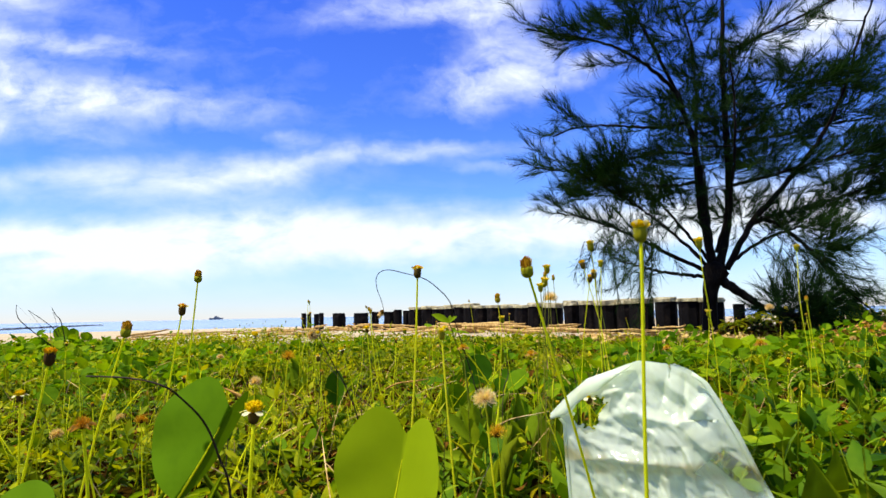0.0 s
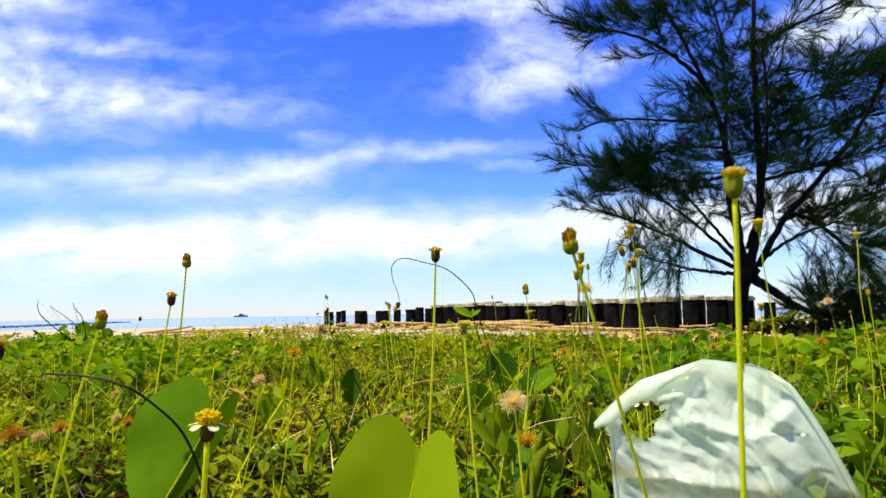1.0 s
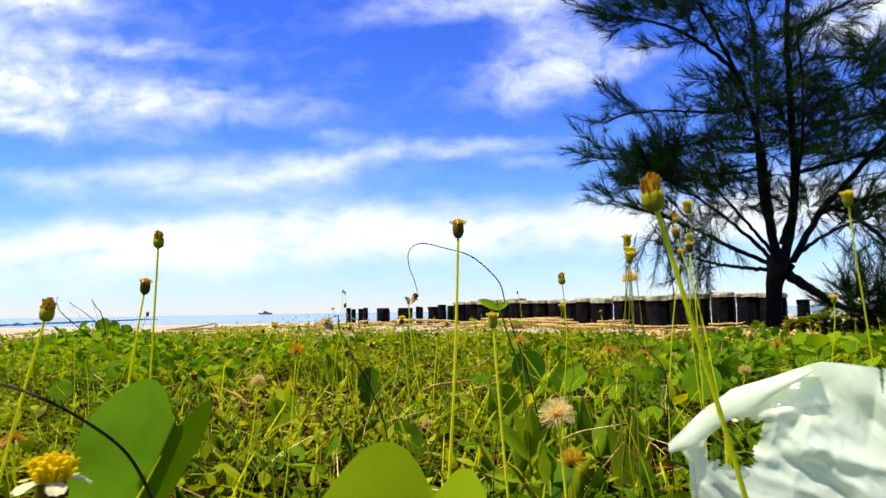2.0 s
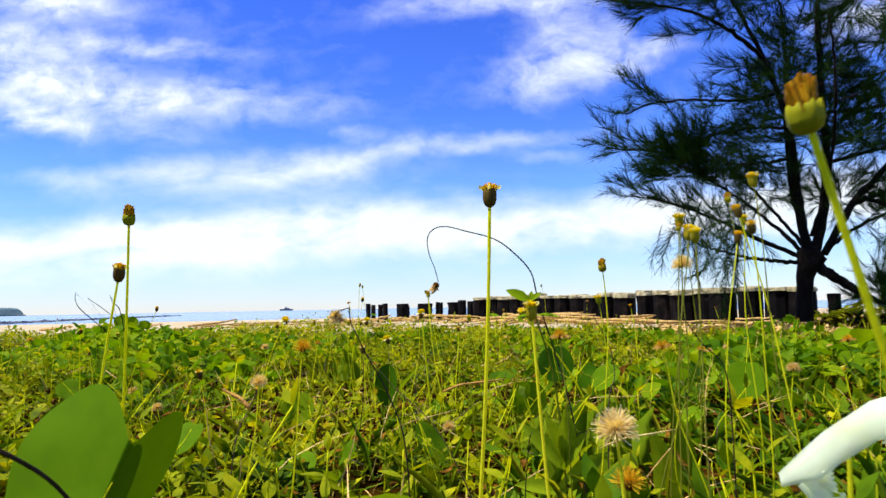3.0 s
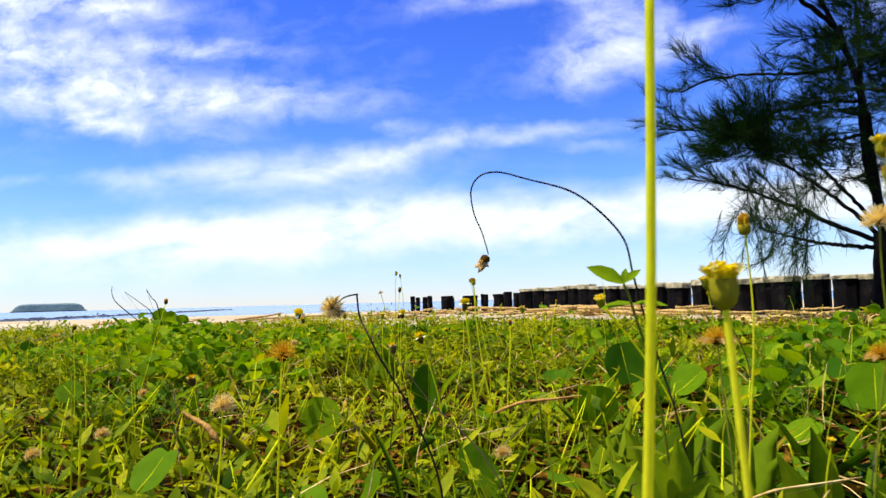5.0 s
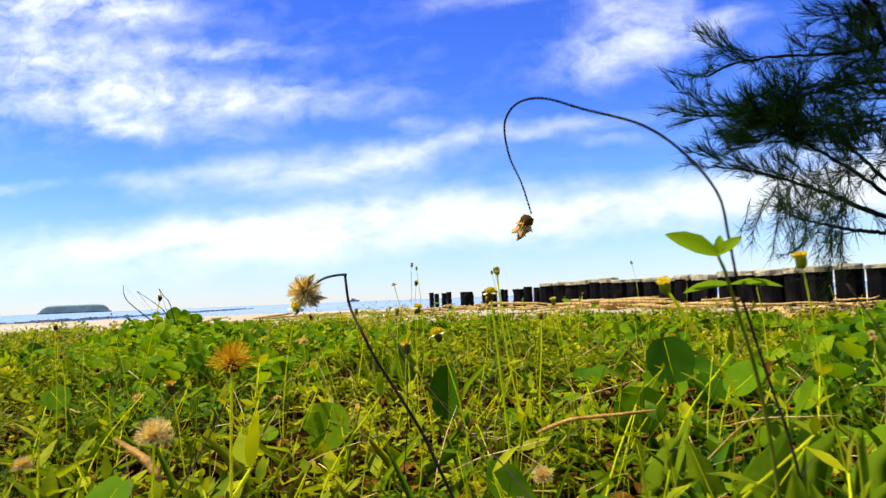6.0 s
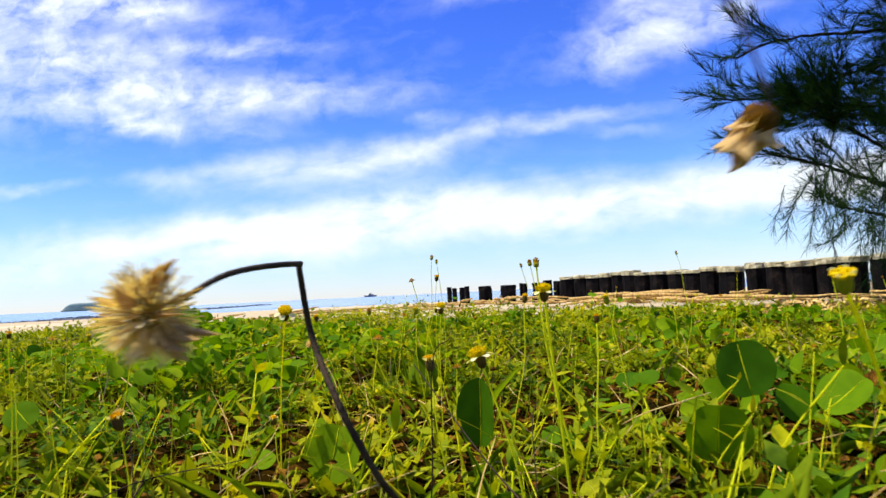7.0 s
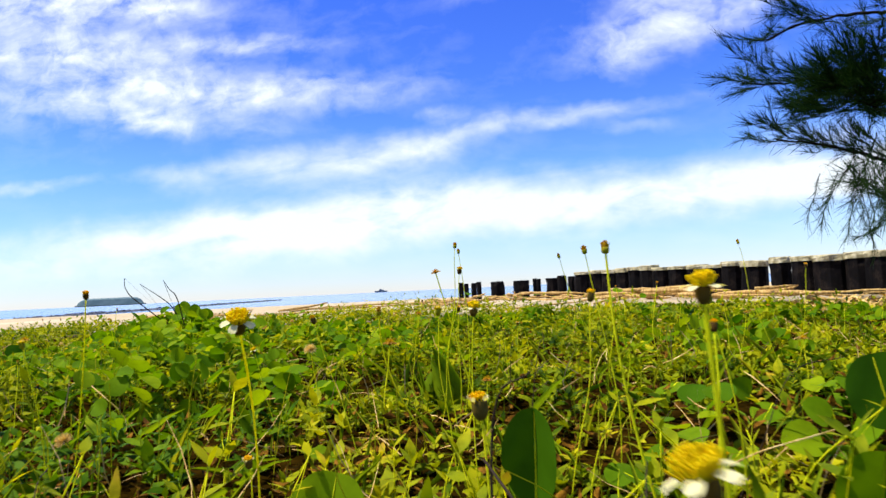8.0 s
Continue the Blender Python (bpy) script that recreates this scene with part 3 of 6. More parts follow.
limb(0.022, 0.4, (0, 0, 0.76), (-0.409, -0.154, 1.209), (-0.95, -0.2, 1.52))
limb(0.02, 0.4, (0.02, 0, 0.8), (-0.291, 0.156, 1.341), (-0.72, 0.2, 1.82))
limb(0.022, 0.4, (0.12, 0, 0.72), (0.534, 0.165, 1.106), (1.12, 0.2, 1.16))
limb(0.022, 0.3, (0.06, 0.05, 0.85), (0.244, 0.796, 1.461), (0.3, 1.05, 2.4))
limb(0.02, 0.3, (0.06, -0.05, 0.9), (0.127, -0.79, 1.544), (0, -0.9, 2.5))
tuft(-0.41, -0.2, 3.02, 0.34, 1)
tuft(-0.52, -0.2, 3.22, 0.3, 1)
tuft(-0.12, -0.1, 2.95, 0.22, 0.6)
tuft(-0.96, -0.1, 1.52, 0.22, 0.9)
tuft(-0.7, 0, 1.62, 0.22, 0.6)
tuft(-0.2, -0.1, 2.11, 0.26, 0.9)
tuft(0.02, 0.2, 2.3, 0.26, 0.8)
tuft(0.9, -0.1, 2.45, 0.34, 1)
tuft(1.14, -0.1, 2.33, 0.32, 1)
tuft(0.72, 0.1, 2.38, 0.26, 0.8)
tuft(1.38, 0, 2.52, 0.26, 0.8)
tuft(1.29, -0.2, 1.71, 0.28, 0.9)
tuft(1.5, -0.2, 1.62, 0.26, 0.9)
tuft(1.36, 0.1, 1.41, 0.22, 0.8)
tuft(0.62, -0.15, 0.36, 0.2, 1)
tuft(0.78, -0.2, 0.42, 0.2, 0.9)
tuft(0.3, 0.1, 1.92, 0.24, 0.8)
tuft(0.36, 0.1, 2.15, 0.24, 0.7)
tuft(0.57, 0, 2.92, 0.24, 0.6)
tuft(0.2, 0.1, 2.45, 0.24, 0.8)
tuft(0.09, 0.2, 2.67, 0.22, 0.6)
tuft(0.36, 0.05, 1.22, 0.16, 0.6)
tuft(0.81, 0.1, 1.97, 0.24, 0.7)
tuft(0.89, -0.2, 0.92, 0.2, 0.7)
tuft(0.7, -0.1, 1.1, 0.18, 0.5)
tuft(-1.14, -0.4, 2.86, 0.14, 0.5)
tuft(-0.9, -0.35, 2.92, 0.16, 0.5)
tuft(-0.25, 0, 1.75, 0.2, 0.5)
tuft(-0.35, -0.1, 1.28, 0.2, 0.5)
tuft(0.6, -0.1, 1.68, 0.22, 0.5)


def strand(r, soup, start, way, length, thick, lift, steps=5):
    """A thin bough from start: bends by lift, wanders a little, and is added to soup."""
    way = way / (np.linalg.norm(way) + 1e-9)
    e = start + way * length + [0, 0, lift * length]
    mid = start + way * length * 0.52 + [0, 0, length * r.normal(-0.01, 0.03)]
    b = bezier([start, mid, e], steps)
    b[1:] += np.cumsum(r.normal(0, 0.012 * length, b[1:].shape), 0)
    soup.add(*tube(b, np.linspace(thick, thick * 0.35, len(b)), 4, False))
    return b


def build_tree():
    r = np.random.default_rng(21)
    ob = thing("casuarina_tree", "dark feathery casuarina tree forking low above its trunk", "tree", at=TREE)
    v, f = tube(bezier([(-0.03, 0, -0.05), (-0.02, 0, 0.2), (-0.01, 0.0, 0.41), (0.01, 0, 0.58), (0.05, 0, 0.70), (0.09, 0, 0.80)], 5), np.interp(np.linspace(0, 1, 26), [0, 0.1, 0.5, 0.72, 0.88, 1], [0.115, 0.074, 0.066, 0.088, 0.125, 0.05]), 12)
    v += 0.008 * np.sin(v[:, [1, 2, 0]] * 37)
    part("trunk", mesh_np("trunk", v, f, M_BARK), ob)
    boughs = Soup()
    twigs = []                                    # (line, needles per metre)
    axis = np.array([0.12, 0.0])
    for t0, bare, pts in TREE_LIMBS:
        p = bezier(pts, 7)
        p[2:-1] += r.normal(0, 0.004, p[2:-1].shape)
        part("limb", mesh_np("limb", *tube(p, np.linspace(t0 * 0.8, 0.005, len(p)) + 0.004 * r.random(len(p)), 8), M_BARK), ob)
        seg = np.linalg.norm(np.diff(p, axis=0), axis=1)
        run = np.concatenate([[0], np.cumsum(seg)])
        total = run[-1]
        steep = abs(p[-1][2] - p[0][2]) / total
        for s in np.arange(bare * total, total, 0.125 if steep > 0.7 else 0.080):
            i = min(len(seg) - 1, int(np.searchsorted(run, s)) - 1)
            c, go = p[i] + (p[i + 1] - p[i]) * (s - run[i]) / seg[i], (p[i + 1] - p[i]) / seg[i]
            q = s / total
            if c[2] > 1.9 and r.random() < 0.28:
                continue
            if steep > 0.7:                       # upright stems throw boughs outward all round
                a = r.uniform(0, 2 * np.pi)
                way = np.array([math.cos(a) * 1.15, math.sin(a), r.uniform(-0.05, 0.35)])
                length = np.interp(c[2], [0.9, 1.6, 2.8, 3.6, 4.5], [0.45, 0.75, 0.80, 0.55, 0.2]) * r.uniform(0.5, 1.1)
            else:                                 # spreading limbs carry forward-swept sprays
                side = np.array([-go[1], go[0], 0]) * r.choice([-1, 1]) * r.uniform(0.2, 0.9)
                way = go * 0.9 + side + np.array([0, 0, r.normal(0.12, 0.22)])
                length = np.interp(q, [0, 0.6, 1.0], [0.46, 0.40, 0.20]) * r.uniform(0.5, 1.15)
            lift = r.normal(0.06, 0.12) if c[2] > 1.2 else r.normal(-0.22, 0.22)
            b = strand(r, boughs, c, way, length, 0.0045, lift)
            twigs.append((b[2:], 125))
            way = way / np.linalg.norm(way)
            for k in range(int(2 + 8 * length)):
                c2 = b[int(r.uniform(0.25, 1.0) * (len(b) - 1))]
                d2 = way + r.normal(0, 0.50, 3) * [1, 1, 0.55] + np.array([0, 0, 0.10])
                twigs.append((strand(r, boughs, c2, d2, r.uniform(0.10, 0.26), 0.0019, r.normal(0.05, 0.18), 3), 165))
    for x, y, z, rad, share in TUFTS:
        c = np.array([x, y, z])
        for k in range(int((66 if z < 2.0 else 46) * share)):
            d = r.normal(0, 1, 3) * [1.15, 1.0, 0.70]
            start = c + d / np.linalg.norm(d) * rad * 0.85 * r.random() ** 0.6 * [1.2, 1, 0.7]
            away = np.array([x - axis[0], y - axis[1], 0.25])
            twigs.append((strand(r, boughs, start, d * 0.45 + away * 0.8 + r.normal(0, 0.3, 3), r.uniform(0.12, 0.30), 0.0019, r.normal(0.08, 0.2), 3), 215))
    # sprays that hang from the low limbs
    for lo, hi, n, out, drop in (((-1.12, -0.5, 0.85), (-0.45, 0.3, 1.3), 34, -0.12, (0.25, 0.55)), ((0.40, -0.5, 0.70), (1.2, 0.2, 1.1), 32, 0.25, (0.20, 0.50)), ((0.7, -0.4, 0.35), (1.5, 0.1, 0.8), 14, 0.35, (0.08, 0.30))):
        for i in range(n):
            c = r.uniform(lo, hi)
            b = strand(r, boughs, c, np.array([r.normal(out, 0.15), r.normal(0, 0.15), -r.uniform(*drop)]), r.uniform(*drop) + 0.08, 0.003, 0.05)
            twigs.append((b, 120))
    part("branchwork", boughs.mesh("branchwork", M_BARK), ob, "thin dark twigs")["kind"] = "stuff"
    # needles: thin strands that stand forward off the twigs
    needle = blade([(0, 1.0), (0.5, 0.9), (1, 0.3)], 0, -0.12, cols=1)
    pos, dirs = [], []
    for b, dens in twigs:
        seg = np.diff(b, axis=0)
        ln = np.linalg.norm(seg, axis=1) + 1e-9
        k = int(dens * ln.sum()) + 5
        u = r.random(k) ** 0.7 * (len(seg) - 1e-3)
        i = u.astype(int)
        pos.append(b[i] + seg[i] * (u - i)[:, None])
        dirs.append(seg[i] / ln[i][:, None] + r.normal(0, 0.34, (k, 3)) + np.array([0, 0, 0.14]))
    pos, dirs = np.concatenate(pos), np.concatenate(dirs)
    k = len(pos)
    size = np.stack([np.full(k, 0.0016), r.uniform(0.06, 0.17, k), r.uniform(0.04, 0.16, k)], -1)
    s = Soup().stamp(needle, along(dirs, r.uniform(0, 6.3, k)), pos, size)
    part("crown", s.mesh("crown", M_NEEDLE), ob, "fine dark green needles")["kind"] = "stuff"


build_tree()


# ---------- ground cover ----------
HERB = [(0, 0.03), (0.12, 0.09), (0.3, 0.20), (0.5, 0.22), (0.72, 0.14), (0.9, 0.05), (1.0, 0.004)]
HERB_MID = [(0, 0.03), (0.3, 0.20), (0.6, 0.20), (1.0, 0.005)]
HERB_FAR = [(0, 0.04), (0.4, 0.23), (1.0, 0.01)]
ROUND = [(0, 0.06), (0.06, 0.30), (0.2, 0.46), (0.45, 0.52), (0.7, 0.46), (0.9, 0.27), (1.0, 0.06)]


def edge_noise(x, y, f=2.3):
    return 0.5 + 0.25 * (np.sin(f * x + 1.7 * np.sin(0.9 * f * y)) + np.sin(f * 0.8 * y - 1.1 * f * x + 2.0))


def scatter(r, near, far, per_m2, spread=52, origin=(0.0, -0.15)):
    """Points on the fan of ground in front of the path, between two distances."""
    n = int(per_m2 * radians(2 * spread) / 2 * (far ** 2 - near ** 2))
    d = np.sqrt(r.uniform(near ** 2, far ** 2, n))
    a = radians(12) + r.uniform(-radians(spread), radians(spread), n)
    x, y = origin[0] - np.sin(a) * d, origin[1] + np.cos(a) * d
    s = SH[0] * x + SH[1] * y
    keep = s + 0.6 * edge_noise(x, y, 1.5) < np.interp(x, [-3.0, -0.8, 0.8], [8.4, 7.4, 6.1])
    return x[keep], y[keep]


def cover_height(x, y):
    return 0.024 + 0.100 * edge_noise(x, y, 5.7) * edge_noise(x + 3, y - 1, 1.3) * 1.9


def thin_spot(r, x, y):
    """True where the herbs stand thin and the dark ground shows."""
    along_x = np.clip((x - 0.02) / 0.6, 0, 1)
    d = np.hypot(x - 0.02 - 0.6 * along_x, y - 0.80 - 0.20 * along_x)
    bare = edge_noise(x + 0.12 * np.sin(11 * y), y + 5.0, 6.5) < 0.30
    d = np.minimum(d, np.hypot(x + 0.62, y - 1.15) * 0.85)
    d = np.minimum(d, np.hypot(x + 0.95, y - 1.55) * 0.8)
    for cx, cy, k in ((0.42, 1.25, 0.9), (-0.30, 2.08, 0.8), (0.10, 2.05, 1.0), (-1.30, 1.66, 0.8)):
        d = np.minimum(d, np.hypot(x - cx, (y - cy) * 0.8) * k)
    d = np.minimum(d, np.hypot(x - 0.10, y - 0.42))
    lot = r.random(len(x))
    return ((d < 0.24) & (lot < 0.55)) | (bare & (lot < 0.45))


def shoots(r, x, y, leaves, protos, leaf_len, soup, stems=None, broad=None):
    gaps = (edge_noise(x + 0.3 * np.sin(9 * y), y, 14.0) > 0.27) & ~thin_spot(r, x, y)
    # nothing grows under the bag or right before it
    gaps &= ~((np.abs(x - 0.19) < 0.15) & (y > -0.1) & (y < 0.31))
    # beside the bag the herbs stand taller and wider apart, with longer leaves
    tall = np.clip((x + 0.14) / 0.26, 0, 1) * np.clip((2.6 - y) / 0.5, 0, 1)
    deep = np.hypot(x + 1.12, y - 1.62) < 0.34 + 0.1 * np.sin(9 * x) * np.cos(7 * y)
    gaps &= r.random(len(x)) > 0.55 * tall
    x, y, tall, deep = x[gaps], y[gaps], tall[gaps], deep[gaps] | (tall[gaps] >= 0.35)
    k = len(x)
    z = ground_z(x, y)
    h = cover_height(x, y) * r.uniform(0.6, 1.25, k) * (1 + 0.4 * tall)
    az = r.uniform(0, 2 * np.pi, k)
    lean = r.uniform(0.0, 0.6, k)
    top = np.stack([x + np.cos(az) * h * lean, y + np.sin(az) * h * lean, z + h], -1)
    foot = np.stack([x, y, z], -1)
    spin = r.uniform(0, 2 * np.pi, k)
    for j in range(leaves):
        q = 0.15 + 0.85 * (j // 2 + 1) / (leaves / 2)
        c = foot + (top - foot) * q
        yaw = spin + (j % 2) * np.pi + (j // 2) * np.pi / 2 + r.normal(0, 0.35, k)
        pitch = r.normal(0.45 + 0.40 * (q > 0.9), 0.42, k)
        size = leaf_len * r.uniform(0.6, 1.25, k) * (1.1 - 0.45 * (q > 0.9)) * (1 + 0.6 * tall)
        which = r.integers(len(protos), size=k)
        rot = turns(yaw, pitch, r.normal(0, 0.38, k))
        for w, pr in enumerate(protos):
            for m, bed in ((which == w, soup),) if broad is None else (((which == w) & ~deep, soup), ((which == w) & deep, broad)):
                bed.stamp(pr, rot[m], c[m], size[m])
    if stems is not None:
        st = blade([(0, 1), (1, 0.7)], 0, 0, cols=1)
        d = top - foot
        stems.stamp(st, along(d), foot, np.stack([np.full(k, 0.0011), np.linalg.norm(d, axis=1), np.full(k, 1.0)], -1))


NEAR_VINE = []


def build_cover():
    r = np.random.default_rng(31)
    fine = [blade(HERB, f, d, t) for f, d, t in ((0.08, 0.12, 0.1), (0.05, 0.2, -0.2), (0.12, 0.05, 0.2), (0.03, 0.25, 0.0))]
    mid = [blade(HERB_MID, f, d) for f, d in ((0.15, 0.15), (0.08, 0.28), (0.18, 0.06))]
    far = [blade(HERB_FAR, 0.3, 0.2, cols=1), blade(HERB_FAR, 0.1, 0.4, cols=1)]
    leaf, stem, broad = Soup(), Soup(), Soup()
    shoots(r, *scatter(r, 0.25, 1.15, 430), 8, fine, 0.034, leaf, stem, broad)
    shoots(r, *scatter(r, 1.15, 1.6, 340), 8, fine, 0.037, leaf, stem, broad)
    shoots(r, *scatter(r, 0.25, 1.6, 640), 8, mid, 0.023, leaf, stem, broad)
    shoots(r, *scatter(r, 1.6, 3.2, 300), 8, mid, 0.034, leaf, stem, broad)
    shoots(r, *scatter(r, 1.6, 3.2, 420), 8, far, 0.024, leaf, stem, broad)
    shoots(r, *scatter(r, 3.2, 9.2, 260), 6, far, 0.046, leaf)
    # the meadow goes on beside and behind the path
    for near, far_, dens, size in ((0.1, 2.5, 300, 0.045), (2.5, 5.0, 150, 0.055), (5.0, 9.0, 70, 0.075)):
        x, y = scatter(r, near, far_, dens, 180)
        a = np.arctan2(-x, y + 0.15) - radians(12)
        a = (a + np.pi) % (2 * np.pi) - np.pi
        out = (np.abs(a) > radians(51)) & (np.hypot(x - 0.194, y - 0.245) > 0.13)
        on_way = np.hypot(x - np.interp(y, [-0.3, 0.73], [0.084, -0.229]), y - np.clip(y, -0.3, 0.73)) < 0.25
        b = (np.arctan2(-(x - 0.084), y + 0.292) - radians(6) + np.pi) % (2 * np.pi) - np.pi
        on_way |= (np.abs(b) < radians(44)) & (np.hypot(x, y) < 0.8)
        shoots(r, x[out & ~on_way], y[out & ~on_way], 6, far, size, leaf)
    # fallen leaves on the soil
    litter = Soup()
    x, y = scatter(r, 0.3, 2.6, 700)
    k = len(x)
    litter.stamp(mid[1], turns(r.uniform(0, 6.28, k), r.normal(0.1, 0.3, k), r.normal(0, 0.6, k)), np.stack([x, y, ground_z(x, y) + r.uniform(0.004, 0.016, k)], -1), r.uniform(0.014, 0.036, k))
    stuff("leaf_litter", litter.mesh("leaf_litter", M_BROWN), "rotting brown leaf litter on the soil", "leaf litter")
    stuff("broad_herb_cover", broad.mesh("broad_herb_cover", M_HERB), "taller deep green herbs with long pointed leaves", "ground cover")
    stuff("herb_cover", leaf.mesh("herb_cover", M_LEAF), "dense bright green herb leaves covering the ground", "ground cover")
    # round vine leaves
    vine = Soup()
    rounds = [blade(ROUND, 0.25, 0.1), blade(ROUND, 0.5, 0.0), blade(ROUND, 0.1, 0.3)]
    x, y = scatter(r, 0.8, 8.8, 30)
    p = edge_noise(x, y, 1.1)
    extra = (r.random(len(x)) < np.clip((p - 0.35) * 2.2, 0.08, 1)) & ~thin_spot(r, x, y)
    x, y = x[extra], y[extra]
    k = len(x)
    z = ground_z(x, y) + cover_height(x, y) * r.uniform(0.7, 1.3, k) + 0.01
    rot = turns(r.uniform(0, 6.3, k), r.normal(0.25, 0.35, k), r.normal(0, 0.45, k))
    size = r.uniform(0.03, 0.062, k) * np.interp(np.hypot(x, y), [1.5, 3.0], [1.0, 1.1])
    which = r.integers(3, size=k)
    near_by = np.hypot(x, y) < 2.3
    NEAR_VINE.extend(zip(x[near_by], y[near_by], z[near_by]))
    for w in range(3):
        m = (which == w) & ~near_by
        vine.stamp(rounds[w], rot[m], np.stack([x, y, z], -1)[m], size[m])
    stuff("vine_cover", vine.mesh("vine_cover", M_VINE), "round green creeping vine leaves", "ground cover")
    # grass blades
    g = Soup()
    gb = [blade([(0, 0.5), (0.4, 0.9), (0.8, 0.5), (1, 0.03)], 0.12, dr, cols=2) for dr in (0.1, 0.3, 0.6)]
    for near, far_, dens, wid in ((0.3, 1.6, 260, 0.0012), (1.6, 6.3, 90, 0.0020)):
        x, y = scatter(r, near, far_, dens)
        k = len(x)
        ln = r.uniform(0.04, 0.13, k)
        rot = turns(r.uniform(0, 6.3, k), r.uniform(0.5, 1.4, k))
        which = r.integers(3, size=k)
        size = np.stack([np.full(k, wid) * r.uniform(0.6, 1.6, k), ln, ln], -1)
        pos = np.stack([x, y, ground_z(x, y) + 0.01], -1)
        for w in range(3):
            m = which == w
            g.stamp(gb[w], rot[m], pos[m], size[m])
    # bare upright stalks, thin and yellowish
    stalk = [blade([(0, 1.0), (0.2, 1.0), (0.4, 1.0), (0.6, 0.9), (0.8, 0.8), (1, 0.6)], 0.0, dr, cols=1) for dr in (-0.45, 0.15, 0.6)]
    for near, far_, dens, wid in ((0.7, 2.0, 85, 0.0007), (2.0, 5.5, 42, 0.0010)):
        x, y = scatter(r, near, far_, dens, 46)
        k = len(x)
        ln = r.uniform(0.08, 0.20, k)
        rot = turns(r.uniform(0, 6.3, k), r.normal(1.2, 0.35, k), None)
        which = r.integers(3, size=k)
        pos = np.stack([x, y, ground_z(x, y)], -1)
        size = np.stack([np.full(k, wid), ln, ln], -1)
        for w in range(3):
            m = which == w
            stem.stamp(stalk[w], rot[m], pos[m], size[m])
            v0, f0 = stalk[w]
            cross = (np.stack([0 * v0[:, 0], v0[:, 1], v0[:, 2] + v0[:, 0] * wid / 0.14], -1), f0)
            stem.stamp(cross, rot[m], pos[m], size[m])
    stuff("grass_blades", g.mesh("grass_blades", M_GRASS), "scattered thin grass blades", "grass")
    stuff("herb_stems", stem.mesh("herb_stems", M_HERB_STEM), "thin yellow-green herb stems among the leaves", "ground cover")
    # dead leaves and straw
    d = Soup()
    x, y = (np.concatenate(c) for c in zip(scatter(r, 0.4, 6.3, 130), scatter(r, 0.5, 2.2, 320)))
    k = len(x)
    pos = np.stack([x, y, ground_z(x, y) + r.uniform(0.0, 0.07, k)], -1)
    d.stamp(blade(HERB_MID, 0.9, 0.3), turns(r.uniform(0, 6.3, k), r.normal(0, 0.4, k), r.uniform(0, 6.3, k)), pos, r.uniform(0.010, 0.026, k) * np.interp(np.hypot(x, y), [1.5, 4.0], [1.0, 1.6]))
    bits = Soup()
    bit = [blade([(0, 0.8), (0.3, 1.0), (0.7, 1.0), (1, 0.4)], 0.0, dr, cols=1) for dr in (-0.5, 0.2, 0.7)]
    for near, far_, dens, wid in ((0.4, 2.0, 170, 0.0007), (2.0, 6.5, 80, 0.0012)):
        x, y = scatter(r, near, far_, dens, 48)
        k = len(x)
        ln = r.uniform(0.03, 0.10, k)
        which = r.integers(3, size=k)
        rot = turns(r.uniform(0, 6.3, k), r.normal(0.35, 0.5, k), r.uniform(0, 6.3, k))
        pos = np.stack([x, y, ground_z(x, y) + r.uniform(0.0, 0.07, k)], -1)
        size = np.stack([np.full(k, wid), ln, ln], -1)
        for w in range(3):
            m = which == w
            bits.stamp(bit[w], rot[m], pos[m], size[m])
    stuff("dry_bits", bits.mesh("dry_bits", M_STRAW), "short dry yellow straw bits among the leaves", "litter")
    stuff("dead_leaves", d.mesh("dead_leaves", M_BROWN), "curled brown dead leaves among the green", "litter")


build_cover()


# ---------- wildflowers ----------
def calyx_mesh(name, mat, wide=1.0, tall=1.0):
    v, f = revolve(np.array([(0.0009, 0.0), (0.0022, 0.0006), (0.0034, 0.0022), (0.0040, 0.0048), (0.0040, 0.0082), (0.0037, 0.0112), (0.0030, 0.0114), (0.0005, 0.0102)]) * [wide, tall], 24)
    a = np.arctan2(v[:, 1], v[:, 0])
    k = 1 + (0.07 * np.cos(8 * a) + 0.03 * np.cos(5 * a + 1)) * np.clip(v[:, 2] / 0.005, 0, 1)
    v[:, 2] += 0.0006 * np.cos(8 * a) * (v[:, 2] > 0.009 * tall)
    v[:, 0] *= k
    v[:, 1] *= k
    return mesh_np(name, v, f, mat)


def floret_mesh(name, mat, n, radius, length, spread, seed, z0=0.0095):
    """A tuft of small tubes, packed as a dome."""
    r = np.random.default_rng(seed)
    s = Soup()
    for i in range(n):
        q = math.sqrt((i + 0.5) / n)
        a = i * 2.39996
        c = np.array([np.cos(a) * q * radius, np.sin(a) * q * radius, z0])
        d = np.array([np.cos(a) * q * spread, np.sin(a) * q * spread, 1.0]) + r.normal(0, 0.11, 3)
        c[:2] += r.normal(0, 0.00035, 2)
        d /= np.linalg.norm(d)
        l = length * (1.05 - 0.35 * q * q) * r.uniform(0.65, 1.2)
        v, f = tube([c, c + d * l * 0.6, c + d * l * 0.85, c + d * l], [0.00030, 0.00036, 0.00046, 0.00050], 5, False)
        s.add(v, f)
        e = len(v) - 5
        s.add(np.vstack([v[e:], c + d * l * 0.93]), [(0, 1, 2, 5), (2, 3, 4, 5), (4, 0, 5, 5)][:2])
    return s.mesh(name, mat)


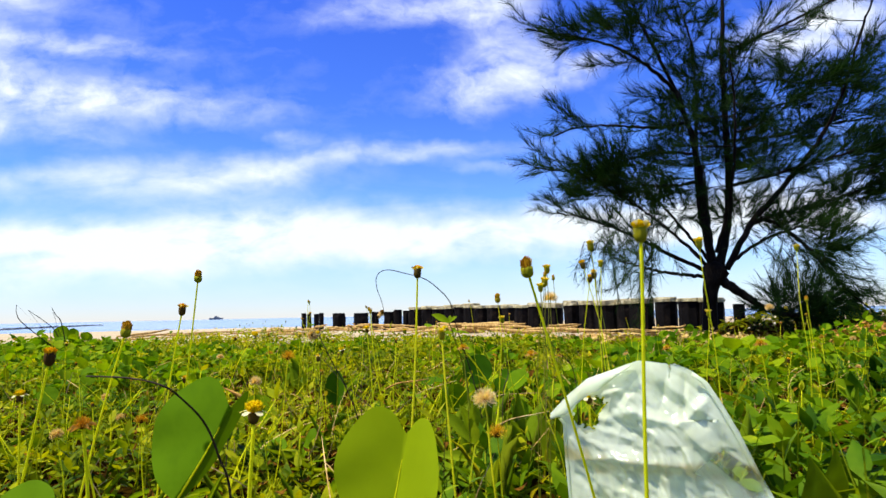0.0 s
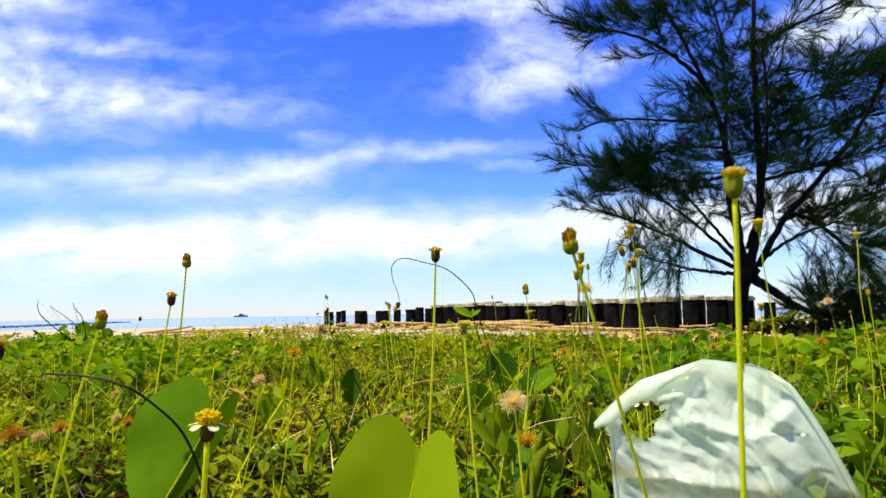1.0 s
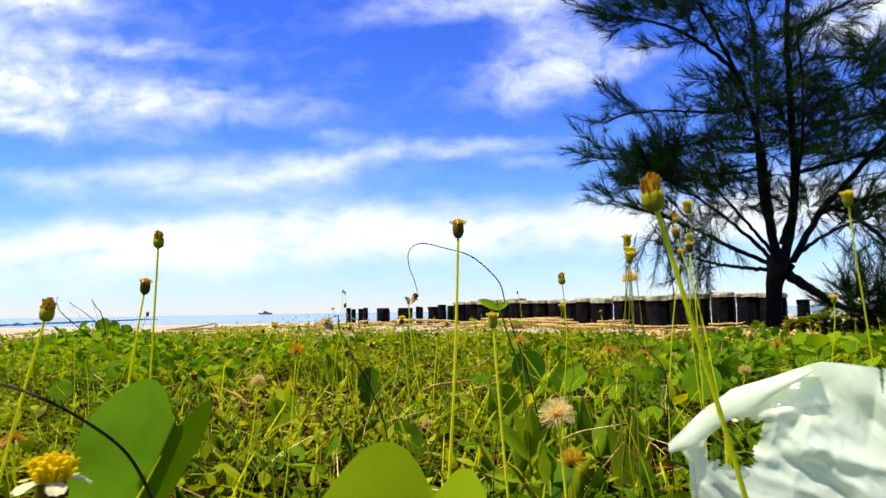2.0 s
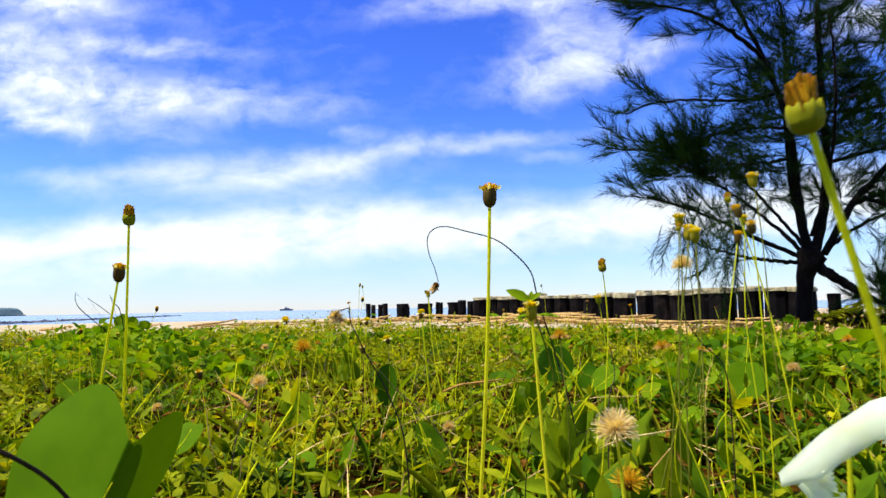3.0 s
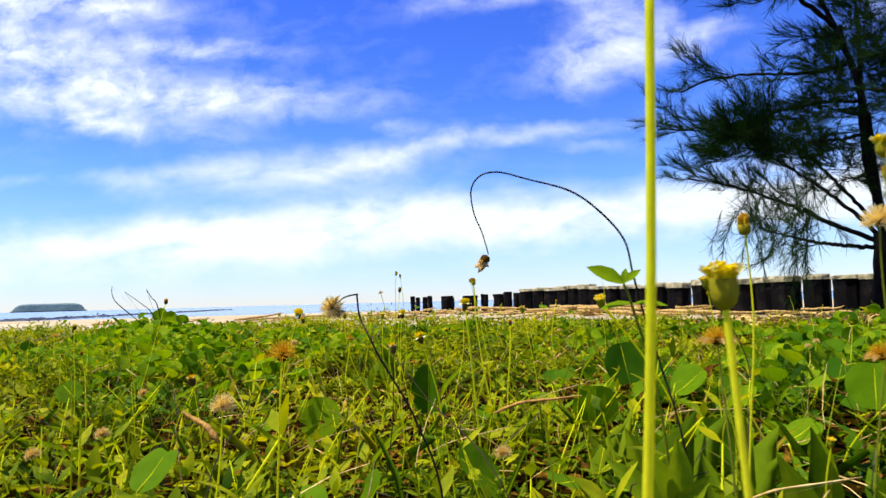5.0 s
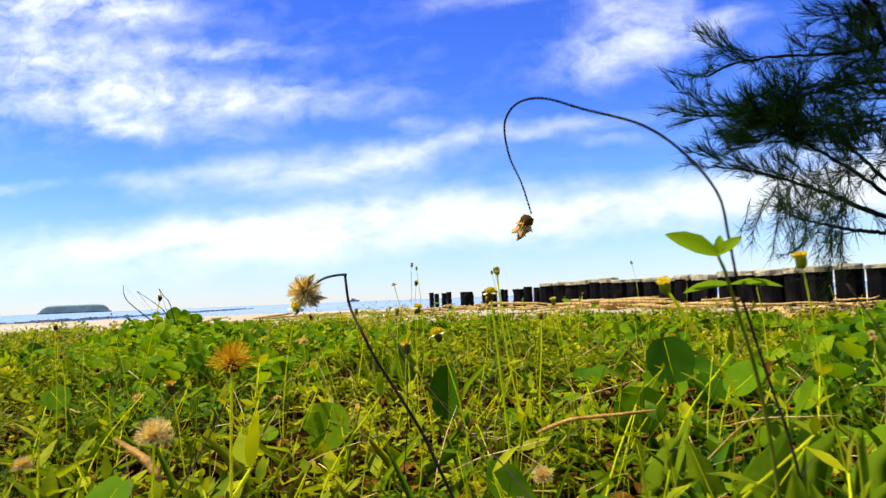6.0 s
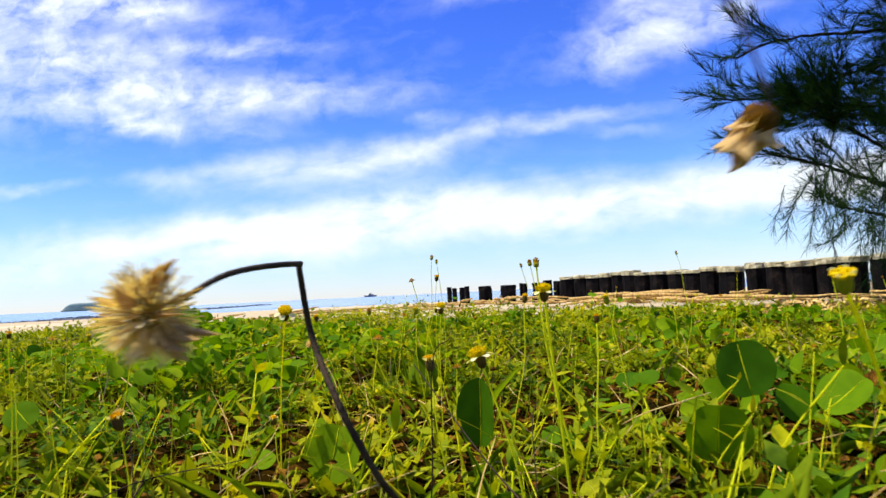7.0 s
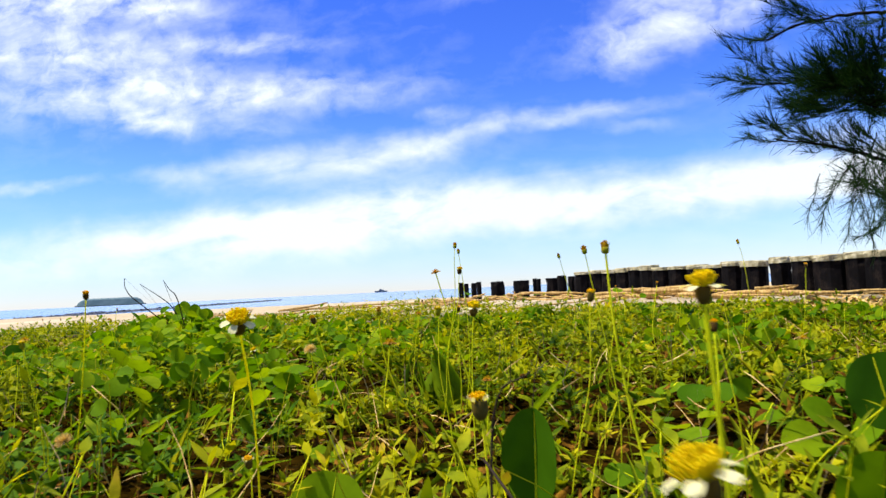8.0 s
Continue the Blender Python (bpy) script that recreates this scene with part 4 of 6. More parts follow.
def petal_mesh(name, mat, length, width, droop, fold=0.15):
    o = [(0, 0.12), (0.2, 0.30), (0.5, 0.46), (0.8, 0.50), (0.93, 0.44), (1.0, 0.34)]
    v, f = blade(o, fold, droop, cols=6)
    # three teeth at the tip
    tip = v[:, 1] > 0.9
    v[tip, 1] -= 0.10 * np.abs(np.sin(3 * np.pi * v[tip, 0]))
    v = v * [width, length, length]
    return mesh_np(name, v, f, mat)


def puff_mesh(name, mat, radius, n, seed, low=-0.35):
    """Bristles on a ball."""
    r = np.random.default_rng(seed)
    z = r.uniform(low, 1, n)
    a = r.uniform(0, 2 * np.pi, n)
    q = np.sqrt(1 - z * z)
    d = np.stack([np.cos(a) * q, np.sin(a) * q, z], -1) + r.normal(0, 0.16, (n, 3))
    p = np.repeat(np.array([[0, 0, 0.006]]), n, 0) + d * radius * 0.12
    br = blade([(0, 1), (0.55, 0.9), (0.8, 1.6), (1, 2.2)], 0, 0.05, cols=1)
    ln = radius * r.uniform(0.50, 1.10, n)
    s = Soup().stamp(br, along(d, r.uniform(0, 6.3, n)), p, np.stack([np.full(n, radius * 0.009), ln, ln], -1))
    return s.mesh(name, mat)


M_OCHRE = leafy("ochre_florets", [(0.0, (0.34, 0.13, 0.008)), (0.5, (0.58, 0.29, 0.010)), (1.0, (0.80, 0.54, 0.02))], 0.2, 0.6)
CALYX_GREEN = calyx_mesh("calyx_green", M_CALYX)
CALYX_BROWN = calyx_mesh("calyx_brown", M_CALYX_DARK, 1.0, 1.0)
CALYX_CUP = calyx_mesh("calyx_cup", M_CALYX, 1.05, 0.66)
TUFT = floret_mesh("yellow_tuft", M_YELLOW, 130, 0.0038, 0.0046, 0.55, 1)
M_GOLD = leafy("golden_florets", [(0.0, (0.74, 0.36, 0.002)), (0.5, (0.86, 0.52, 0.003)), (1.0, (0.92, 0.68, 0.004))], 0.25, 0.6)
TIP = floret_mesh("yellow_tip", M_GOLD, 90, 0.0035, 0.0052, 0.28, 2)
DOME = floret_mesh("yellow_dome", M_YELLOW, 200, 0.0046, 0.0074, 0.50, 3)
OCHRE = floret_mesh("ochre_tip", M_OCHRE, 170, 0.0034, 0.0086, -0.10, 4, 0.0050)
PETAL = petal_mesh("petal", M_PETAL, 0.0082, 0.0056, 0.28)
PETAL_SMALL = petal_mesh("petal_small", M_PETAL, 0.0048, 0.0022, -0.1, 0.9)
BRACT = mesh_np("bract", *[a if i else a * [0.0032, 0.0105, 0.0105] for i, a in enumerate(blade([(0, 0.25), (0.3, 0.45), (0.6, 0.5), (0.85, 0.35), (1, 0.06)], 0.7, 0.25, cols=4))], M_PAPER)
PUFF = puff_mesh("bristles", M_PUFF, 0.0132, 1000, 5)
PUFF_BROWN = puff_mesh("bristles_brown", M_OCHRE, 0.0090, 420, 6, -0.1)
CORE = mesh_np("core", *revolve([(0.0005, 0.002), (0.003, 0.003), (0.0036, 0.0055), (0.0022, 0.0080), (0.0003, 0.0085)], 10), M_BROWN)

KINDS = {
    "open": ("yellow wildflower with five cream petals on a thin stalk", CALYX_BROWN, DOME, PETAL, 5, 0.05),
    "yellow": ("yellow wildflower with a green cup on a thin stalk", CALYX_GREEN, TUFT, PETAL_SMALL, 4, 0.6),
    "closed": ("half-closed yellow wildflower with a brown cup", CALYX_BROWN, TIP, PETAL_SMALL, 4, 0.35),
    "bud": ("closed brownish flower bud on a thin stalk", CALYX_CUP, OCHRE, None, 0, 0),
    "dark": ("closed dark bud with a yellow tip", CALYX_BROWN, TIP, None, 0, 0),
    "puff": ("fluffy pale seed head on a thin stalk", None, PUFF, None, 0, 0),
    "brown_puff": ("ragged brown seed head on a thin stalk", None, PUFF_BROWN, None, 0, 0),
    "spent": ("spent straw-coloured flower head with spread bracts", None, PUFF_BROWN, BRACT, 7, 0.25),
}


def wildflower(head, foot, kind, size=1.0, bend=(0, 0, 0), tilt=(0, 0), thick=0.0012, mat=None, grp="wildflowers in the meadow", curve=None):
    """head and foot in the world; bend pushes the middle of the stalk; tilt leans the head."""
    label, calyx, tuft, petal, count, rise = KINDS[kind]
    head, foot, bend = np.array(head, float), np.array(foot, float), np.array(bend, float)
    ob = thing("wildflower", label, "wildflower", grp, foot)
    span = head - foot
    line = bezier([np.array(p) - foot for p in curve] if curve else [(0, 0, 0), span * 0.35 + bend, span * 0.7 + bend * 0.7, span], 7)
    if not curve:
        q = np.linspace(0, 1, len(line))
        sway = np.linalg.norm(span) * random.uniform(0.008, 0.022) * np.sin(random.uniform(4, 9) * q + random.uniform(0, 6)) * np.sin(np.pi * q)
        turn_to = random.uniform(0, 6.28)
        line = line + np.stack([math.cos(turn_to) * sway, math.sin(turn_to) * sway, 0 * q], -1)
    v, f = tube(line, np.linspace(thick * 1.25, thick * 0.85, len(line)), 6)
    part("stem", mesh_np("stem", v, f, mat or M_STALK), ob)
    axis = Vector(line[-1] - line[-3]).normalized() + Vector((tilt[0], tilt[1], 1.2 if curve else 0.0))
    turn = Matrix.Translation(Vector(span)) @ axis.to_track_quat("Z", "Y").to_matrix().to_4x4() @ Matrix.Rotation(random.uniform(0, 6.28), 4, "Z") @ Matrix.Scale(size, 4)
    turn = turn @ Matrix.Translation((0, 0, -0.006))
    if calyx:
        hub = part("calyx", calyx, ob, m=turn)
        part("disc", tuft, hub, "yellow florets" if tuft in (DOME, TUFT, TIP) else "")
    else:
        hub = part("core", CORE, ob, m=turn)
        part("pappus", tuft, hub)
    for i in range(count):
        p = part("petal" if petal is not BRACT else "bract", petal, hub)
        low = 0.0098 if petal is not BRACT else 0.004
        p.matrix_basis = Matrix.Rotation(2 * math.pi * i / count + random.uniform(-0.2, 0.2), 4, "Z") @ Matrix.Translation((0, 0.0032, low)) @ Matrix.Rotation(rise + random.uniform(-0.12, 0.12), 4, "X")
    return ob


def flower_at(head, kind, dx=0.0, dy=0.02, size=1.0, bend=(0, 0, 0), tilt=(0, 0), thick=0.0012, mat=None):
    x, y = head[0] + dx, head[1] + dy
    return wildflower(head, (x, y, float(ground_z(x, y)) - 0.01), kind, size, bend, tilt, thick, mat)


def near_flower(head, kind, dx, dy, size, bend=(0, 0, 0)):
    """A flower beside the path: dx, dy set its foot off from its head."""
    if head[1] > 0.5:
        dx, bend = dx + random.gauss(-0.012, 0.035), (bend[0] + random.gauss(0, 0.010), random.gauss(0, 0.006), 0)
    dull = 0.42 < head[1] < 0.85 and head[0] > 0.0 and random.random() < 0.6
    flower_at(head, kind, dx, dy, size, bend, thick=0.0011 if head[1] < 0.4 else 0.00055 if dull else 0.00068, mat=M_STALK_DULL if dull else None)


random.seed(4)
near_flower((0.152, 0.063, 0.308), "yellow", 0.003, 0.01, 0.85, (-0.003, 0, 0))
near_flower((0.309, 0.524, 0.346), "yellow", 0.012, 0.02, 1, (0.003, 0, 0))
near_flower((0.059, 0.659, 0.288), "bud", 0.004, 0.02, 0.95)
near_flower((-0.046, 0.023, 0.219), "open", 0.006, 0.01, 0.66, (-0.002, 0, 0))
near_flower((0.052, 0.344, 0.185), "puff", 0.03, 0.02, 0.8, (-0.006, 0, 0.01))
near_flower((0.061, 0.409, 0.141), "brown_puff", 0.01, 0.03, 1.1)
near_flower((-0.045, 0.1, 0.118), "brown_puff", 0.01, 0.02, 1.3)
near_flower((0.121, 0.518, 0.303), "yellow", 0.018, 0.02, 0.9, (-0.003, 0, 0))
near_flower((0.187, 0.589, 0.354), "yellow", 0.035, 0.02, 0.95, (-0.006, 0, 0))
near_flower((0.13, 0.628, 0.326), "yellow", 0.012, 0.02, 0.95)
near_flower((0.135, 0.657, 0.287), "puff", 0.02, 0.02, 0.72, (-0.004, 0, 0))
near_flower((0.196, 0.64, 0.318), "closed", 0.012, 0.02, 0.9, (0.004, 0, 0))
near_flower((0.178, 0.61, 0.33), "dark", 0.03, 0.02, 0.85)
near_flower((-0.621, 1.897, 0.277), "closed", 0, 0.02, 1, (0.004, 0, 0))
near_flower((-0.589, 1.783, 0.318), "bud", 0.02, 0.02, 0.72)
near_flower((-0.457, 2.047, 0.3), "bud", 0.02, 0.02, 0.72)
near_flower((-0.1, 2.337, 0.319), "bud", 0.05, 0.02, 0.75)
near_flower((-0.483, 1.401, 0.264), "spent", 0.03, 0.03, 0.42, (0.004, 0, 0))
near_flower((-0.336, 1.069, 0.179), "closed", 0.006, 0.02, 1.05)
near_flower((-0.205, 1.404, 0.224), "yellow", 0.01, 0.02, 0.95)
near_flower((-0.227, 0.86, 0.205), "open", 0, 0.02, 0.72)
near_flower((0.06, 0.9, 0.255), "yellow", 0.035, 0.02, 0.95)
near_flower((0.103, 0.572, 0.213), "spent", 0.012, 0.02, 0.65)
near_flower((0.02, 0.5, 0.226), "spent", 0.012, 0.02, 0.61)
near_flower((-0.275, 0.582, 0.18), "puff", 0, 0.02, 0.58)
near_flower((-0.224, 0.57, 0.214), "brown_puff", -0.018, 0.04, 1, (0.004, 0, 0))
near_flower((-0.433, 0.647, 0.144), "puff", 0.012, 0.02, 0.42)
near_flower((-1.027, 1.387, 0.064), "puff", 0, 0.02, 0.8)
near_flower((0.113, 0.445, 0.294), "yellow", 0.006, 0.02, 0.72)
near_flower((0.126, 0.606, 0.318), "bud", 0.03, 0.02, 0.55)
near_flower((0.14, 0.656, 0.316), "bud", 0.04, 0.02, 0.55)
near_flower((-0.418, 0.327, 0.192), "open", 0, 0.01, 0.7)
near_flower((-0.363, 0.35, 0.161), "spent", 0.01, 0.02, 0.75)
near_flower((-0.343, 0.42, 0.154), "brown_puff", 0, 0.02, 0.8)
near_flower((-0.468, 0.45, 0.133), "puff", 0.01, 0.02, 0.55)
near_flower((0.21, 0.796, 0.371), "bud", 0.004, 0.02, 0.85)
near_flower((0.226, 0.797, 0.344), "yellow", 0.02, 0.02, 0.85)
near_flower((0.197, 0.701, 0.315), "dark", 0.01, 0.02, 0.9)
near_flower((0.384, 0.767, 0.26), "yellow", -0.01, 0.02, 0.8)
near_flower((0.5, 0.834, 0.267), "puff", 0.05, 0.02, 0.5)
near_flower((0.579, 0.906, 0.37), "yellow", 0.02, 0.02, 0.85)
near_flower((0.589, 0.906, 0.28), "bud", 0.01, 0.02, 0.7)
near_flower((-0.653, 1.992, 0.32), "bud", 0.02, 0.02, 0.7)
near_flower((0.321, 0.781, 0.206), "spent", 0, 0.02, 0.65)
near_flower((0.146, 0.3, 0.19), "open", 0.01, 0.05, 0.7)
near_flower((-0.739, 1.562, 0.208), "dark", 0, 0.02, 0.9)
near_flower((-0.346, 1.603, 0.287), "bud", 0.01, 0.02, 0.8, (0.01, 0, 0))
near_flower((-0.316, 1.405, 0.23), "dark", 0, 0.02, 0.9, (0.004, 0, 0))
near_flower((0.143, 0.623, 0.207), "spent", 0.02, 0.02, 0.41)
near_flower((-0.523, 0.664, 0.12), "puff", 0, 0.02, 0.48)
near_flower((-0.545, 1.568, 0.214), "yellow", 0.01, 0.02, 0.95)
near_flower((-0.454, 1.441, 0.218), "open", 0.004, 0.02, 1.05)
near_flower((-1.026, 1.328, 0.199), "yellow", -0.01, 0.02, 0.8)
near_flower((-0.639, 1.269, 0.083), "closed", 0, 0.02, 0.9)
near_flower((0.059, 2.503, 0.259), "closed", -0.03, 0.02, 0.8)
near_flower((-0.938, 1.689, 0.152), "open", 0, 0.02, 0.65)
near_flower((-0.56, 0.93, 0.15), "closed", 0, 0.02, 1.05)
near_flower((-0.182, 0.088, 0.204), "spent", 0.01, 0.02, 0.6)

def arched_flower(kind, size, thick, foot, bow, head):
    """A flower whose stalk arches from foot to head, drawn towards bow."""
    wildflower(head, foot, kind, size, thick=thick, curve=[tuple(p) for p in arc((foot, bow, head), 6)])


arched_flower("bud", 1.0, 0.0011, (0.180, 0.210, -0.060), (0.142, 0.179, 0.119), (0.093, 0.161, 0.297))
arched_flower("closed", 0.86, 0.0011, (-0.050, 0.369, -0.070), (-0.014, 0.326, 0.116), (-0.008, 0.324, 0.307))
arched_flower("yellow", 0.82, 0.0011, (0.034, 0.378, -0.070), (0.016, 0.378, 0.087), (0.008, 0.378, 0.246))
arched_flower("bud", 0.88, 0.0009, (-0.333, 0.450, -0.070), (-0.293, 0.414, 0.127), (-0.238, 0.342, 0.310))
arched_flower("closed", 0.9, 0.0009, (-0.301, 0.382, -0.070), (-0.308, 0.382, 0.106), (-0.276, 0.382, 0.277))
arched_flower("bud", 1.05, 0.001, (-0.350, 0.280, -0.070), (-0.325, 0.280, 0.098), (-0.276, 0.280, 0.258))
arched_flower("dark", 0.95, 0.001, (-0.341, 0.169, -0.070), (-0.296, 0.169, 0.083), (-0.267, 0.169, 0.240))
arched_flower("bud", 0.95, 0.0014, (-0.237, 1.420, -0.070), (-0.297, 1.420, 0.097), (-0.300, 1.420, 0.279))
arched_flower("bud", 0.95, 0.0013, (-0.597, 1.736, -0.045), (-0.698, 1.680, 0.096), (-0.663, 1.626, 0.215))
arched_flower("dark", 0.85, 0.0009, (-1.209, 1.555, -0.045), (-1.081, 1.467, 0.122), (-0.940, 1.349, 0.258))
arched_flower("yellow", 1.0, 0.0014, (0.068, 1.151, -0.070), (0.071, 1.198, 0.079), (-0.042, 0.880, 0.239))
arched_flower("open", 0.85, 0.0013, (-0.205, 1.060, -0.070), (-0.211, 1.049, 0.084), (-0.220, 1.028, 0.238))
arched_flower("puff", 0.85, 0.0008, (-0.959, 1.948, -0.045), (-0.936, 1.891, 0.050), (-0.910, 1.827, 0.140))
arched_flower("open", 0.9, 0.0009, (-0.650, 1.299, -0.070), (-0.689, 1.357, 0.102), (-0.461, 1.028, 0.230))


def more_flowers():
    """The rest of the meadow's flowers: a few built, the others copied."""
    r = np.random.default_rng(44)
    stock = []
    for kind in ("yellow", "closed", "bud", "dark", "puff", "spent", "bud", "dark"):
        for h in (0.17, 0.25):
            b = r.normal(0, 0.012, 2)
            stock.append(wildflower((float(r.normal(0, 0.02)), float(r.normal(0, 0.02)), h), (0, 0, 0), kind, r.uniform(0.7, 0.95), (b[0], b[1], 0), thick=0.0010))
    x, y = scatter(r, 0.95, 5.6, 12, 44)
    order = r.permutation(len(x))[:230]
    for i, j in enumerate(order):
        m = pose(x[j], y[j], float(ground_z(x[j], y[j])) - 0.01, 0, 0, r.uniform(0, 360)) @ Matrix.Scale(r.uniform(0.7, 1.12), 4)
        if i < len(stock):
            stock[i].matrix_basis = m
        else:
            copy_thing(stock[int(r.integers(len(stock)))], m)


more_flowers()


# ---------- dead flower stalks ----------
def dead_head(parent, at, axis, size, seed, curl=(0.0, 1.1)):
    r = np.random.default_rng(seed)
    q = Vector(axis).normalized().to_track_quat("Z", "Y").to_matrix().to_4x4()
    m = Matrix.Translation(Vector(at)) @ q @ Matrix.Scale(size, 4)
    hub = part("core", CORE, parent, "dark shrivelled core", m @ Matrix.Scale(1.5 if curl[0] else 1.0, 4))
    if curl[0] == 0.0:
        part("pappus", PUFF, hub, m=Matrix.Scale(0.75, 4))
    for i in range(16 if curl[0] else 30):
        b = part("bract", BRACT, hub, m=Matrix.Rotation(0.7 * i + r.uniform(-0.2, 0.2), 4, "Z") @ Matrix.Translation((0, 0.0015, 0.003)) @ Matrix.Rotation(r.uniform(*curl), 4, "X") @ Matrix.Rotation(r.uniform(-0.6, 0.6), 4, "Y"))
        b.scale = Vector((r.uniform(0.9, 1.6) if curl[0] else r.uniform(0.16, 0.40), r.uniform(0.55, 1.35), r.uniform(0.6, 1.3)))


def dead_stalk(points, label, head=None, size=1.0, thick=(0.0013, 0.0006), seed=1, curl=(0.0, 1.1), nod=(0, 0, 0)):
    p = np.array(points, float)
    ob = thing("dead_stalk", label, "dead stalk", "dry stalks", p[0])
    v, f = tube(bezier(p - p[0], 6), np.linspace(*thick, 6 * (len(p) - 1) + 1), 6)
    part("stem", mesh_np("stem", v, f, M_DRYSTEM), ob)
    if head is not None:
        way = (p[-1] - p[-2]) / np.linalg.norm(p[-1] - p[-2])
        dead_head(ob, np.array(head) - p[0], way + np.array(nod), size, seed, curl)
    return ob


dead_stalk([(0.045, 0.79, -0.05), (0.023, 0.76, 0.12), (0.007, 0.752, 0.190), (-0.005, 0.736, 0.235), (-0.011, 0.716, 0.263), (-0.016, 0.705, 0.287), (-0.032, 0.688, 0.307), (-0.052, 0.677, 0.322), (-0.080, 0.662, 0.330),
            (-0.098, 0.648, 0.334), (-0.110, 0.641, 0.331), (-0.116, 0.638, 0.321), (-0.1145, 0.638, 0.305), (-0.109, 0.637, 0.291), (-0.105, 0.637, 0.276)],
           "dark arching dead stalk with a hanging dry flower head", (-0.105, 0.637, 0.277), 0.62, (0.0010, 0.0004), 3, (1.15, 1.95), (-0.75, 0.0, 0.1))
dead_stalk([(-0.1420, 0.6590, -0.05), (-0.1460, 0.6540, 0.10), (-0.1620, 0.6460, 0.160), (-0.1780, 0.6350, 0.196), (-0.1820, 0.6270, 0.208), (-0.1870, 0.6220, 0.222), (-0.1960, 0.6270, 0.236), (-0.1960, 0.6230, 0.2495), (-0.1950, 0.6200, 0.2512), (-0.1950, 0.5990, 0.249), (-0.1940, 0.5820, 0.243)],
           "dark kinked dead stalk with a spread dry flower head", (-0.194, 0.583, 0.244), 0.68, (0.0009, 0.0005), 8)
dead_stalk([(-0.150, 0.250, -0.05), (-0.154, 0.240, 0.113), (-0.158, 0.225, 0.155), (-0.161, 0.206, 0.185), (-0.163, 0.176, 0.207), (-0.167, 0.152, 0.221), (-0.200, 0.163, 0.2255), (-0.250, 0.188, 0.225)],
           "dark bare dead stalk bent over in an arch", None, 1, (0.0011, 0.0006))
dead_stalk([(0.165, 0.63, -0.05), (0.164, 0.615, 0.12), (0.159, 0.605, 0.189), (0.139, 0.593, 0.214), (0.120, 0.579, 0.241)], "dark bare dead stalk leaning over", None, 1, (0.0008, 0.0004))
dead_stalk([(0.055, 0.70, -0.05), (0.061, 0.71, 0.134), (0.070, 0.736, 0.171), (0.066, 0.739, 0.203), (0.050, 0.743, 0.237)], "dark bare dead stalk with a bend", None, 1, (0.0008, 0.0004))
dead_stalk([(-0.06, 0.75, -0.05), (-0.137, 0.791, 0.089), (-0.220, 0.853, 0.146), (-0.280, 0.891, 0.200)], "dark bare dead stalk leaning over", None, 1, (0.0008, 0.0004))
dead_stalk([(-0.352, 0.65, -0.05), (-0.355, 0.677, 0.093), (-0.356, 0.711, 0.132), (-0.353, 0.742, 0.166)], "dark bare dead stalk standing upright", None, 1, (0.0008, 0.0004))


def more_stalks():
    r = np.random.default_rng(52)
    x, y = scatter(r, 0.8, 3.5, 5, 42)
    for a, b in list(zip(x, y))[:26]:
        z = float(ground_z(a, b))
        d = r.normal(0, 0.05, 2)
        h = r.uniform(0.10, 0.22)
        dead_stalk([(a, b, z - 0.01), (a + d[0] * 0.4 + r.normal(0, 0.01), b + d[1] * 0.4, z + h * 0.5), (a + d[0], b + d[1], z + h), (a + d[0] * 1.7, b + d[1] * 1.7, z + h * 1.1)], "thin dark dead stalk among the green", None, 1, (0.0008, 0.0004))


more_stalks()


# ---------- large leaves ----------
def lobed_leaf(notch=0.3, fold_l=0.1, fold_r=0.1, cup=0.1, rings=8, n=64, sharp=0.36):
    """A round leaf, 1 long along +y from its foot, notched at the tip and folded on the midrib."""
    v, f = [(0, 0.5, 0)], []
    for i in range(1, rings + 1):
        q = i / rings
        for j in range(n):
            a = 2 * np.pi * j / n
            d = abs((a - np.pi / 2 + np.pi) % (2 * np.pi) - np.pi)
            e = abs((a + np.pi / 2 + np.pi) % (2 * np.pi) - np.pi)
            rad = 0.5 * (1 - notch * math.exp(-(d / sharp) ** 2) + 0.25 * notch * math.exp(-((d - 0.55) / 0.3) ** 2) - 0.06 * math.exp(-(e / 0.25) ** 2))
            v.append((1.02 * math.cos(a) * rad * q, 0.5 + math.sin(a) * rad * q, 0))
    v = np.array(v)
    for j in range(0, n, 2):
        f.append((0, 1 + j, 1 + (j + 1) % n, 1 + (j + 2) % n))
    for i in range(rings - 1):
        b = 1 + i * n
        for j in range(n):
            f.append((b + j, b + n + j, b + n + (j + 1) % n, b + (j + 1) % n))
    x = v[:, 0].copy()
    for side, ang in ((-1, fold_l), (1, fold_r)):
        m = x * side > 0
        v[m, 0], v[m, 2] = x[m] * math.cos(ang), np.abs(x[m]) * math.sin(ang)
    v[:, 2] += cup * (v[:, 1] - 0.4) ** 2 + 0.012 * np.sin(9 * v[:, 1] + 7 * np.abs(x)) * np.abs(x) * 2
    return v, np.array(f)


def frame_of(at, up, face):
    """A pose whose +y runs along up and whose +z looks to face."""
    y = Vector(up).normalized()
    z = Vector(face)
    z = (z - y * z.dot(y)).normalized()
    x = y.cross(z)
    return Matrix.Translation(Vector(at)) @ Matrix((x, y, z)).transposed().to_4x4()


